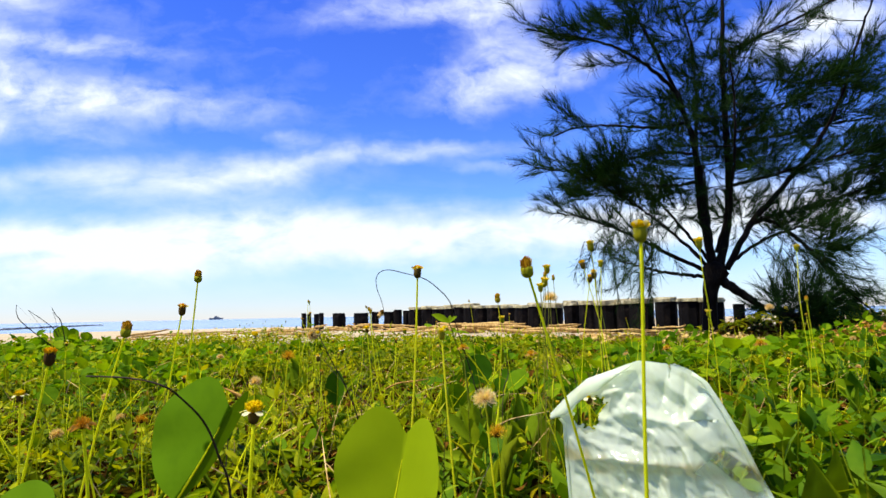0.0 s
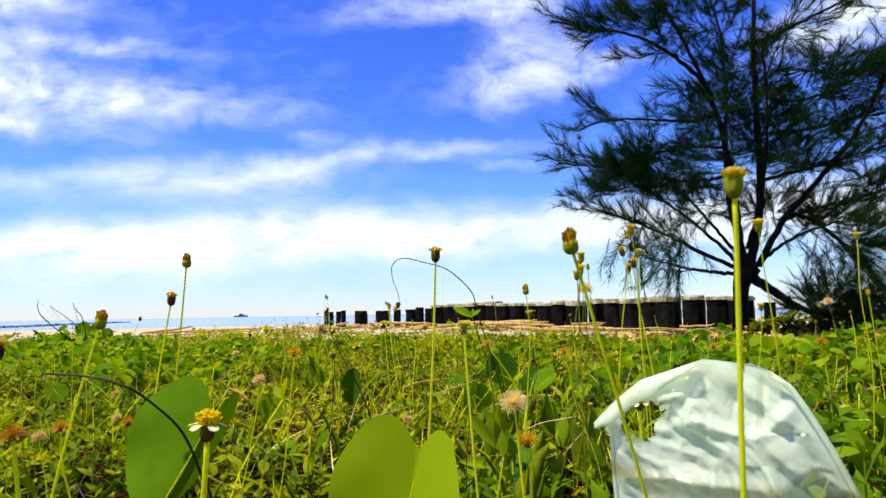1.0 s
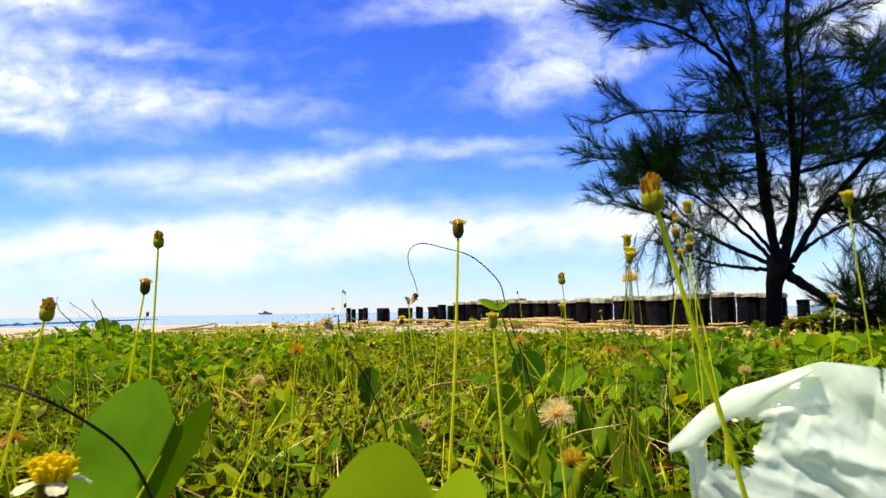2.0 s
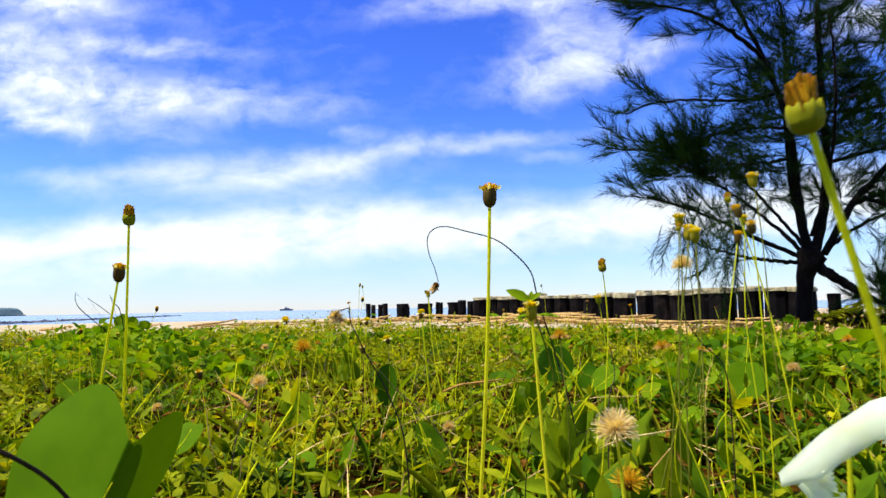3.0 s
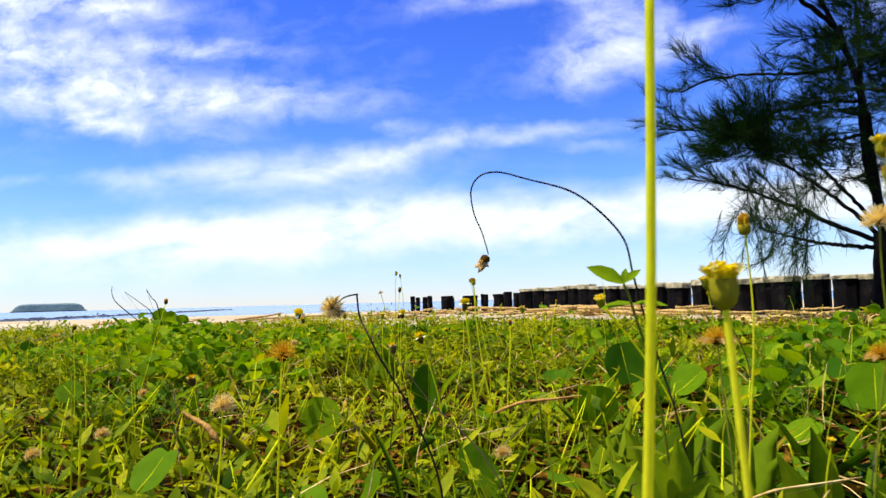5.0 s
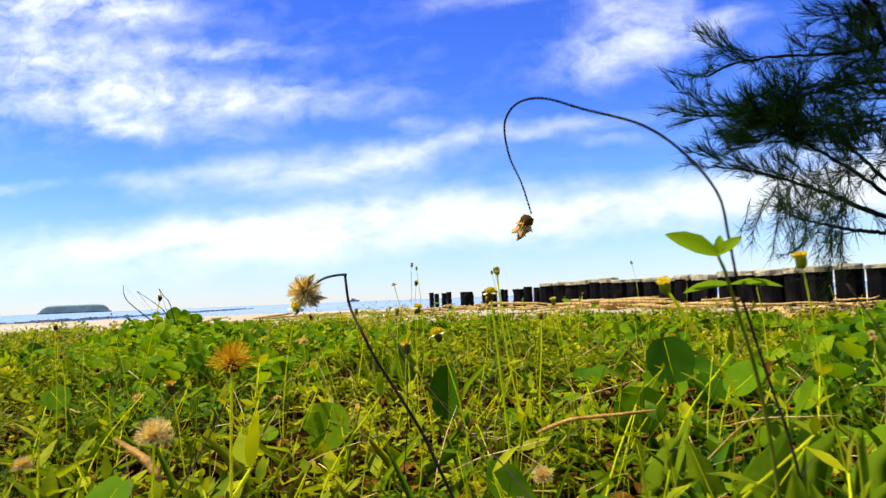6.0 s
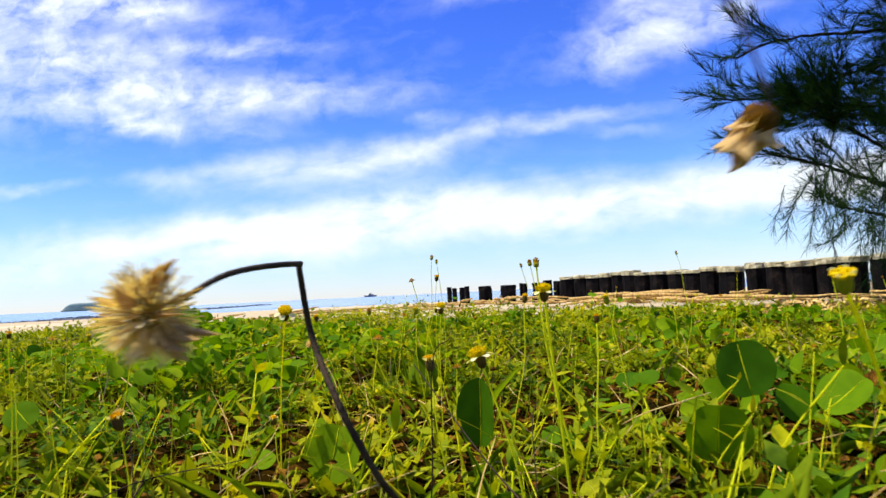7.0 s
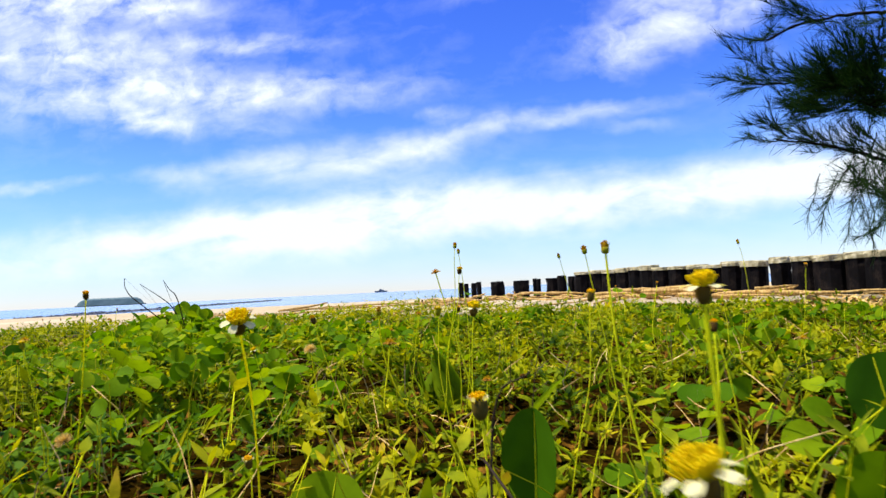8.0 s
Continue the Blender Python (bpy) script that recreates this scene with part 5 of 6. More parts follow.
def vine_leaf(foot, up, face, size, notch=0.28, folds=(0.1, 0.1), cup=0.1, label="broad round green vine leaf on a stalk", width=1.0, mat=None, sharp=0.36):
    """foot: where the blade meets its stalk."""
    ob = thing("vine_leaf", label, "vine leaf", "broad vine leaves", foot)
    v, f = lobed_leaf(notch, folds[0], folds[1], cup, sharp=sharp)
    m = frame_of((0, 0, 0), up, face)
    lamina = part("blade", mesh_np("blade", v * [size * width, size, size], f, mat or M_VINE), ob, m=m)
    rib, rf = tube([(0, 0, 0.0006), (0, size * 0.4, -0.0004), (0, size * (1 - notch) * 0.97, 0.0002)], [0.0011, 0.0008, 0.0003], 5)
    rib[:, 2] += cup * size * (rib[:, 1] / size - 0.4) ** 2
    part("midrib", mesh_np("midrib", rib, rf, M_STALK), lamina, "pale midrib")
    gz = float(ground_z(foot[0], foot[1])) - foot[2]
    v, f = tube(bezier([(0.01, 0.02, gz - 0.01), (0.008, 0.012, gz * 0.4), (0, 0, 0)], 5), 0.0013, 6)
    part("petiole", mesh_np("petiole", v, f, M_STALK), ob)
    return ob


vine_leaf((-0.001, 0.130, 0.125), (0.19, 0.05, 0.98), (-0.10, -1, 0.25), 0.082, 0.36, (0.05, 0.74), 0.06, "bright yellow-green notched vine leaf standing upright", 1.06, M_YOUNG, 0.22)
vine_leaf((-0.203, 0.240, 0.113), (0.50, 0.05, 0.86), (-0.12, -1, 0.35), 0.108, 0.30, (0.04, -1.90), 0.06, "large deep green vine leaf folded back on its midrib", 1.08, M_THICK, 0.30)
vine_leaf((-0.287, 0.135, 0.131), (1.0, -0.1, 0.05), (0.05, -0.75, 0.7), 0.056, 0.12, (0.15, 0.3), 0.1)
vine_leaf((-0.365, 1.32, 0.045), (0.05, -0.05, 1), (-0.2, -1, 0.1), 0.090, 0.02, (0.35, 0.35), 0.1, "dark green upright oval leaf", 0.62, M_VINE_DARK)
vine_leaf((-0.082, 1.385, 0.020), (0.05, -0.15, 0.75), (0.1, -0.75, 0.6), 0.078, 0.10, (0.2, 0.2), 0.1)
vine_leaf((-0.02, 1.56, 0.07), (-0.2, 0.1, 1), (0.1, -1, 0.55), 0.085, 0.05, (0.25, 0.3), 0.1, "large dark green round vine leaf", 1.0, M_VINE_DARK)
vine_leaf((0.06, 1.50, 0.06), (0.6, 0.1, 0.5), (-0.1, -0.6, 0.9), 0.072, 0.08, (0.2, 0.4), 0.1)
vine_leaf((0.13, 1.36, 0.05), (0.2, -0.4, 0.5), (-0.3, -0.5, 1.0), 0.070, 0.10, (0.25, 0.25), 0.1)
vine_leaf((-1.42, 1.94, -0.035), (0.0, 0.1, 1), (0.3, -1, 0.3), 0.072, 0.05, (0.15, 0.15), 0.1, "light green round vine leaf standing upright")
vine_leaf((-1.33, 1.96, -0.045), (0.2, 0.0, 0.7), (0.2, -1, 0.5), 0.066, 0.08, (0.3, 0.2), 0.1)
vine_leaf((-0.55, 1.25, 0.01), (0.1, 0.2, 0.7), (0.2, -0.7, 0.8), 0.075, 0.06, (0.2, 0.2), 0.1)
vine_leaf((0.10, 1.05, 0.05), (-0.4, -0.2, 0.5), (-0.1, -0.6, 0.9), 0.055, 0.10, (0.2, 0.25), 0.1)
vine_leaf((0.34, 1.35, 0.06), (0.1, 0.3, 0.7), (-0.3, -0.8, 0.6), 0.080, 0.12, (0.2, 0.25), 0.1)
vine_leaf((-0.30, 0.86, 0.02), (0.5, -0.3, 0.6), (0.1, -0.6, 1), 0.060, 0.10, (0.3, 0.2), 0.1)
vine_leaf((-0.17, 0.98, 0.02), (-0.4, -0.3, 0.4), (0.0, -0.5, 1), 0.075, 0.10, (0.2, 0.2), 0.1)


def near_leaves():
    """The vine leaves nearest to the path, each a thing."""
    r = np.random.default_rng(81)
    stock = []
    for i, (notch, fold, size) in enumerate(((0.12, 0.08, 0.044), (0.2, 0.12, 0.038), (0.05, 0.05, 0.048), (0.25, 0.14, 0.042))):
        x, y, z = NEAR_VINE[i]
        a = r.uniform(0, 6.28)
        stock.append(vine_leaf((x, y, z), (math.cos(a), math.sin(a), 0.35), (0.1, -0.3, 1), size, notch, (fold, fold), 0.03, "round green creeping vine leaf"))
    for x, y, z in NEAR_VINE[4:160]:
        copy_thing(stock[int(r.integers(4))], Matrix.Translation((x, y, z)) @ Matrix.Rotation(radians(r.normal(30, 18)), 4, "X") @ Matrix.Rotation(radians(r.normal(0, 18)), 4, "Y") @ Matrix.Rotation(r.uniform(0, 6.28), 4, "Z") @ Matrix.Scale(r.uniform(0.75, 1.35), 4))


near_leaves()


def herb_plants():
    """The herbs nearest to the path: a stem with pairs of pointed leaves."""
    r = np.random.default_rng(83)
    forms = [blade([(0, 0.03), (0.12, 0.09), (0.3, wd), (0.5, wd * 1.1), (0.72, wd * 0.7), (0.9, 0.05), (1.0, 0.004)], f, d, t) for wd, f, d, t in ((0.18, 0.08, 0.12, 0.1), (0.15, 0.05, 0.2, -0.2), (0.22, 0.12, 0.06, 0.2), (0.13, 0.03, 0.25, 0.0))]
    stock = []
    for i in range(9):
        ob = thing("herb", "leafy green herb with pointed leaves", "herb", "herbs in the meadow")
        h = r.uniform(0.07, 0.15)
        lean = r.normal(0, 0.25, 2) * h
        line = bezier([(0, 0, 0), (lean[0] * 0.3, lean[1] * 0.3, h * 0.5), (lean[0], lean[1], h)], 4)
        part("stem", mesh_np("stem", *tube(line, np.linspace(0.0013, 0.0007, len(line)), 5), M_STALK), ob)
        spin = r.uniform(0, 6.28)
        for j in range(8):
            c = line[min(len(line) - 1, 2 + 2 * (j // 2))]
            a = spin + (j % 2) * math.pi + (j // 2) * 1.45 + r.normal(0, 0.25)
            p = r.normal(0.5, 0.35) + 0.35 * (j > 5)
            v, f = forms[int(r.integers(4))]
            m = frame_of(c, (math.cos(a) * math.cos(p), math.sin(a) * math.cos(p), math.sin(p)), (-math.cos(a) * math.sin(p) + r.normal(0, 0.3), -math.sin(a) * math.sin(p) + r.normal(0, 0.3), math.cos(p)))
            part("leaf", mesh_np("leaf", v * r.uniform(0.019, 0.036) * (0.75 if j > 5 else 1), f, M_LEAF), ob, m=m)
        stock.append(ob)
    x, y = scatter(r, 0.72, 1.75, 130, 40)
    keep = ~thin_spot(r, x, y)
    x, y = x[keep], y[keep]
    for i, (a, b) in enumerate(list(zip(x, y))[:290]):
        m = pose(a, b, float(ground_z(a, b)) - 0.005, 0, 0, r.uniform(0, 360)) @ Matrix.Scale(r.uniform(0.75, 1.2), 4)
        if i < len(stock):
            stock[i].matrix_basis = m
        else:
            copy_thing(stock[int(r.integers(len(stock)))], m)


herb_plants()


def sprig():
    """The seedling with two leaves beside the arching stalk."""
    ob = thing("sprig", "small upright sprig with pale green pointed leaves", "sprig", at=(0.018, 0.765, -0.05))
    v, f = tube(bezier([(0, 0, 0), (-0.012, -0.02, 0.20), (-0.030, -0.05, 0.285), (-0.036, -0.057, 0.305)], 6), np.linspace(0.0014, 0.0009, 19), 6)
    part("stem", mesh_np("stem", v, f, M_STALK_DULL), ob, "brownish stem")
    lv, lf = blade([(0, 0.05), (0.15, 0.14), (0.4, 0.22), (0.7, 0.18), (0.9, 0.08), (1, 0.01)], 0.35, 0.1, cols=4)
    for d, n, size in (((-0.9, -0.10, 0.50), (0.5, -1.0, 0.5), 0.029), ((0.8, 0.1, 0.65), (-0.4, -1.0, 0.5), 0.016), ((0.2, 0.3, 1), (0, -1, 0.2), 0.012)):
        part("leaf", mesh_np("leaf", lv * size, lf, M_VINE), ob, m=frame_of((-0.036, -0.057, 0.305), d, n))
    for c, d, size in (((-0.006, -0.01, 0.115), (-0.75, -0.3, 0.9), 0.085), ((-0.004, -0.01, 0.12), (0.05, -0.35, 1.0), 0.080), ((-0.004, -0.01, 0.10), (0.7, -0.2, 0.6), 0.070), ((-0.008, -0.012, 0.13), (-0.25, -0.5, 0.9), 0.065), ((-0.006, -0.01, 0.12), (0.45, -0.5, 0.8), 0.060), ((-0.006, -0.01, 0.09), (-1.0, -0.4, 0.25), 0.070)):
        part("leaf", mesh_np("leaf", lv * [size * 0.62, size * 0.85, size * 0.85], lf, M_GRASS), ob, m=frame_of(c, d, (0.2, -0.8, 0.7)))
    for d, size in (((-0.9, -0.2, -0.05), 0.026), ((0.9, -0.1, 0.0), 0.024)):
        part("leaf", mesh_np("leaf", lv * size, lf, M_VINE), ob, m=frame_of((-0.029, -0.049, 0.289), d, (0, -0.4, 1)))


sprig()


def grass_tuft(x, y, n, length, width, seed, lean=0.25):
    r = np.random.default_rng(seed)
    z = float(ground_z(x, y)) - 0.01
    ob = thing("grass_tuft", "tuft of broad bright green upright grass blades", "grass tuft", "grass tufts", (x, y, z))
    for i in range(n):
        a = r.uniform(0, 6.28)
        v, f = blade([(0, 0.5), (0.3, 0.95), (0.6, 1.0), (0.85, 0.6), (1, 0.03)], 0.35, r.uniform(0.05, 0.35), cols=4)
        l = length * r.uniform(0.65, 1.05)
        d = Vector((math.cos(a) * lean, math.sin(a) * lean, 1))
        part("leaf_blade", mesh_np("leaf_blade", v * [width * r.uniform(0.7, 1.1), l, l], f, M_GRASS), ob, m=frame_of((math.cos(a) * 0.006, math.sin(a) * 0.006, 0), d, (math.cos(a + 0.6), math.sin(a + 0.6), 0.3)))


grass_tuft(0.065, 0.60, 3, 0.14, 0.0036, 2, 0.12)
grass_tuft(0.05, 0.86, 6, 0.17, 0.0050, 3, 0.25)
grass_tuft(0.30, 0.40, 6, 0.16, 0.0026, 4, 0.7)
grass_tuft(0.42, 0.52, 6, 0.16, 0.0026, 5, 0.7)
grass_tuft(0.36, 0.68, 5, 0.16, 0.0026, 6, 0.6)
grass_tuft(0.12, 0.95, 5, 0.16, 0.0050, 7, 0.4)
grass_tuft(-0.04, 1.12, 4, 0.14, 0.0045, 8, 0.35)
grass_tuft(-0.75, 2.05, 5, 0.15, 0.0040, 9, 0.3)


M_RUSSET = surface("russet_straw", [(0.0, (0.14, 0.055, 0.006)), (0.5, (0.38, 0.19, 0.028)), (1.0, (0.62, 0.38, 0.08))], 90.0)


def straw(a, b, thick, label="dry yellow straw lying on the leaves", mat=M_STRAW):
    a, b = np.array(a), np.array(b)
    ob = thing("straw", label, "straw", "dry straws", a)
    d = b - a
    v, f = tube(bezier([(0, 0, 0), d * 0.3 + [0, 0, 0.004], d * 0.65 + [0, 0, 0.002], d], 5), np.array([0.5, 0.9, 1.25, 1, 1, 1.2, 0.9, 0.9, 0.9, 1.1, 0.8, 0.7, 0.7, 0.6, 0.5, 0.3]) * thick, 7)
    part("stem", mesh_np("stem", v, f, mat), ob)
    return ob


straw((-0.128, 0.750, 0.150), (-0.055, 0.747, 0.166), 0.0013, "thick dry orange-brown straw lying on the leaves", M_RUSSET)
straw((-0.305, 0.62, 0.148), (-0.340, 0.625, 0.168), 0.0022, "broken dry orange-brown straw caught among leaves", M_RUSSET)
straw((-0.26, 0.98, 0.06), (-0.16, 1.01, 0.09), 0.0007)
straw((0.02, 1.1, 0.09), (0.13, 1.11, 0.10), 0.0007)
straw((-0.45, 1.0, 0.05), (-0.36, 1.08, 0.08), 0.0007)
straw((0.05, 0.7, 0.10), (0.13, 0.71, 0.12), 0.0008)
straw((-0.2, 1.45, 0.05), (-0.08, 1.48, 0.09), 0.0008)


def dead_leaf(at, up, face, size, label="curled brown dead leaf caught among the stalks"):
    ob = thing("dead_leaf", label, "dead leaf", "dead leaves", at)
    v, f = blade([(0, 0.04), (0.15, 0.20), (0.4, 0.30), (0.7, 0.26), (0.9, 0.14), (1, 0.02)], 0.9, 0.45, 1.3, cols=6)
    v[:, 2] += 0.03 * np.sin(14 * v[:, 1] + 6 * v[:, 0])
    part("blade", mesh_np("blade", v * size, f, M_BROWN), ob, m=frame_of((0, 0, 0), up, face))
    gz = float(ground_z(at[0], at[1])) - at[2]
    part("stalk", mesh_np("stalk", *tube(bezier([(0.01, 0.01, gz - 0.01), (0.004, 0.004, gz * 0.5), (0, 0, 0)], 4), 0.0007, 5), M_DRYSTEM), ob)


dead_leaf((0.36, 0.72, 0.12), (0.6, -0.2, 0.5), (-0.2, -1, 0.5), 0.024)
dead_leaf((-0.30, 1.18, 0.06), (0.5, -0.1, 0.5), (0.1, -1, 0.7), 0.024)
dead_leaf((0.12, 1.52, 0.09), (0.3, 0.1, 0.8), (-0.2, -1, 0.4), 0.032)


# ---------- the plastic bag ----------
# outline of the bag: heights, and the two edges at each height
BAG_H = np.array([-0.03, 0.03, 0.118, 0.150, 0.180, 0.188, 0.205, 0.218, 0.226, 0.231])
BAG_LO = np.array([-0.060, -0.066, -0.076, -0.078, -0.079, -0.086, -0.070, -0.054, -0.032, -0.016])
BAG_HI = np.array([0.118, 0.112, 0.088, 0.071, 0.058, 0.054, 0.045, 0.037, 0.026, 0.014])
FOLDS = []


def fold(start, end, half, height):
    """A crease or ridge in the film."""
    FOLDS.append((start, end, half, height))


fold((-0.023, 0.218), (-0.008, 0.206), 0.008, -0.0045)
fold((-0.012, 0.222), (-0.03, 0.196), 0.006, 0.003)
fold((-0.044, 0.187), (-0.016, 0.192), 0.006, -0.0035)
fold((-0.016, 0.192), (0.017, 0.187), 0.007, -0.005)
fold((0.017, 0.187), (0.034, 0.17), 0.008, -0.006)
fold((0.021, 0.23), (0.02, 0.192), 0.004, 0.003)
fold((0.009, 0.232), (0.002, 0.196), 0.007, 0.004)
fold((0.02, 0.19), (0.041, 0.21), 0.008, -0.005)
fold((-0.078, 0.15), (-0.035, 0.158), 0.006, -0.004)
fold((-0.035, 0.158), (0.03, 0.156), 0.008, -0.005)
fold((0.03, 0.156), (0.066, 0.14), 0.009, 0.006)
fold((-0.074, 0.115), (-0.01, 0.128), 0.008, 0.0045)
fold((-0.01, 0.128), (0.075, 0.105), 0.01, -0.006)
fold((-0.055, 0.15), (-0.048, 0.118), 0.005, 0.003)
fold((0.01, 0.156), (0.022, 0.11), 0.007, 0.004)
fold((-0.06, 0.09), (0.06, 0.07), 0.012, 0.006)
fold((0.045, 0.185), (0.06, 0.135), 0.006, 0.0035)
fold((-0.02, 0.12), (-0.03, 0.05), 0.008, 0.004)
fold((0.04, 0.12), (0.05, 0.03), 0.008, -0.004)
fold((-0.04, 0.205), (-0.012, 0.213), 0.004, -0.0025)
TEAR = [(-0.069, 0.186), (-0.066, 0.199), (-0.056, 0.2035), (-0.043, 0.2045), (-0.038, 0.199), (-0.046, 0.190), (-0.043, 0.184), (-0.049, 0.181), (-0.047, 0.177), (-0.056, 0.1745), (-0.065, 0.179)]


def inside(x, z, ring):
    """Even-odd test of points against a ring."""
    hit = np.zeros(np.shape(x), bool)
    for (x0, z0), (x1, z1) in zip(ring, ring[1:] + ring[:1]):
        cross = (z0 > z) != (z1 > z)
        hit ^= cross & (x < x0 + (x1 - x0) * (z - z0) / (z1 - z0 + 1e-12))
    return hit


def facets(x, h, cell, seed):
    """Heights of a sheet broken into flat triangles of about the given size."""
    r = np.random.default_rng(seed)
    tall = r.normal(0, 1, (64, 64))
    p, q = (x + 0.45 * h) / cell + 20, h / (cell * 0.8) + 20 + 0.35 * x / cell
    i, j = np.floor(p).astype(int), np.floor(q).astype(int)
    a, b = p - i, q - j
    i, j = i % 63, j % 63
    low = tall[i, j] + a * (tall[i + 1, j] - tall[i, j]) + b * (tall[i, j + 1] - tall[i, j])
    high = tall[i + 1, j + 1] + (1 - a) * (tall[i, j + 1] - tall[i + 1, j + 1]) + (1 - b) * (tall[i + 1, j] - tall[i + 1, j + 1])
    return np.where(a + b < 1, low, high)


def film(seed, depth, relief, torn):
    """A sheet of thin film bent to the bag's outline, with folds, a pressed belt and fine creasing."""
    nu, nv = 150, 190
    u, h = np.meshgrid(np.linspace(0, 1, nu), np.linspace(-0.03, 0.231, nv))
    lo, hi = np.interp(h, BAG_H, BAG_LO), np.interp(h, BAG_H, BAG_HI)
    x = lo + (hi - lo) * u
    z = h + 0.0020 * np.sin(60 * x + seed) * (h > 0.19) * (u > 0.05) * (u < 0.95)
    rise = (h + 0.03) / 0.261
    y = depth * np.clip(4 * u * (1 - u), 0, 1) ** 0.6 * np.clip(1.02 - rise ** 5, 0, 1)
    edge = np.clip(9 * np.minimum(np.minimum(u, 1 - u), 1.02 - rise), 0.1, 1)
    dent = np.zeros_like(x)
    for (x0, z0), (x1, z1), w, a in FOLDS:
        dx, dz = x1 - x0, z1 - z0
        k = np.clip(((x - x0) * dx + (h - z0) * dz) / (dx * dx + dz * dz), 0, 1)
        d = np.hypot(x - x0 - k * dx, h - z0 - k * dz)
        dent += a * np.clip(1 - d / w, 0, 1) ** 1.3 * (0.4 + 0.6 * np.sin(np.pi * np.clip(k, 0.12, 0.88)))
    belt = np.clip(1 - np.abs(h - 0.184) / 0.027, 0, 1) * np.clip(1 - np.abs(x + 0.020) / 0.026, 0, 1)
    low = np.clip(1 - np.abs(h - 0.135) / 0.020, 0, 1) * np.clip(1 - np.abs(x + 0.02) / 0.05, 0, 1)
    warp = 0.004 * np.sin(90 * h + 40 * x)
    cell = np.abs(np.sin(np.pi * (x + warp) / 0.0125)) ** 0.7 * np.abs(np.sin(np.pi * (h + 0.25 * x) / 0.0105)) ** 0.7
    dent += 0.0030 * (cell - 0.5) * np.sqrt(belt) + 0.0022 * (cell - 0.5) * np.sqrt(low)
    flat = np.stack([x, 0 * x, h], -1).reshape(-1, 3)
    soft = np.array([noise.noise(Vector((c[0] * 26 + seed, 0.3, c[2] * 20))) + 0.45 * abs(noise.noise(Vector((c[0] * 60, seed, c[2] * 45)))) for c in flat]).reshape(x.shape)
    wx, wh = x + 0.006 * np.sin(47 * h + seed) + 0.004 * soft, h + 0.006 * np.sin(53 * x + 2 * seed) + 0.004 * soft
    crush = 0.35 + 0.65 * np.clip(belt + low + (h < 0.17), 0, 1)
    y = y + edge * relief * (0.9 * dent + 0.0025 * soft + 0.0030 * facets(wx, wh, 0.026, seed) + crush * (0.0028 * facets(wh, wx, 0.0125, seed + 1) + 0.0008 * facets(wx, wh, 0.006, seed + 2)))
    v = np.stack([x, y, z], -1).reshape(-1, 3)
    i = np.arange(nu * (nv - 1)).reshape(nv - 1, nu)[:, :-1].ravel()
    f = np.stack([i, i + 1, i + nu + 1, i + nu], -1)
    mid = v[f].mean(1)
    wob = 0.0016 * np.sin(900 * mid[:, 0]) * np.sin(700 * mid[:, 2])
    gap = TEAR if torn else [(x * 1.0 - 0.004 + 0.3 * (x + 0.055), z + 0.35 * (z - 0.184)) for x, z in TEAR]
    gone = inside(mid[:, 0] + wob, mid[:, 2] + wob, gap)
    gone |= (np.abs(mid[:, 0] - 0.0095) < 0.0012 * np.clip((mid[:, 2] - 0.218) / 0.012, 0, 1)) & (mid[:, 2] > 0.218)
    return mesh_np("sheet", v, f[~gone], M_BAG)


def plastic_bag():
    ob = thing("plastic_bag", "crumpled translucent white plastic bag lying in the plants", "plastic bag", at=(0.194, 0.245, -0.006))
    turn = Matrix.Rotation(math.atan2(-0.415, 0.91), 4, "Z")
    part("front_sheet", film(3, -0.022, 1.0, True), ob, m=turn)
    part("back_sheet", film(9, 0.050, 0.8, False), ob, m=turn)
    # the rim folded over at the mouth, from the loose corner over the top, and the hem down the edge
    n = 40
    t = np.linspace(0, 1, n)
    h = np.interp(t, [0, 0.3, 0.75, 1], [0.188, 0.214, 0.2265, 0.2315])
    ax = np.interp(h, BAG_H, BAG_LO) - 0.0015
    wide = np.interp(t, [0, 0.12, 0.5, 1], [0.004, 0.010, 0.011, 0.001])
    rows = []
    for k, (q, dy) in enumerate(((0.0, -0.004), (0.05, -0.009), (0.45, -0.012), (0.8, -0.014), (1.0, -0.0125))):
        w = np.array([noise.noise(Vector((float(c) * 4, k * 0.3, 3))) for c in t])
        rows.append(np.stack([ax + 0.5 * q * wide, np.full(n, dy) + 0.004 * w * q, h - q * wide + 0.0008 * w], -1))
    v = np.concatenate(rows)
    f = np.array([(r * n + c, r * n + c + 1, (r + 1) * n + c + 1, (r + 1) * n + c) for r in range(4) for c in range(n - 1)])
    part("folded_rim", mesh_np("folded_rim", v, f, M_BAG), ob, "folded edge of the bag's mouth", m=turn)
    for name, edge, sign, hs in (("hem", BAG_LO, 1, np.linspace(0.02, 0.184, 40)), ("hem", BAG_HI, -1, np.linspace(0.02, 0.224, 40))):
        c = np.stack([np.interp(hs, BAG_H, edge) + sign * 0.002, np.full(40, -0.005), hs], -1)
        v, f = tube(c, 0.0013, 8)
        v[:, 1] = -0.005 + (v[:, 1] + 0.005) * 0.45
        part(name, mesh_np(name, v, f, M_BAG), ob, "welded hem of the film", m=turn)


plastic_bag()


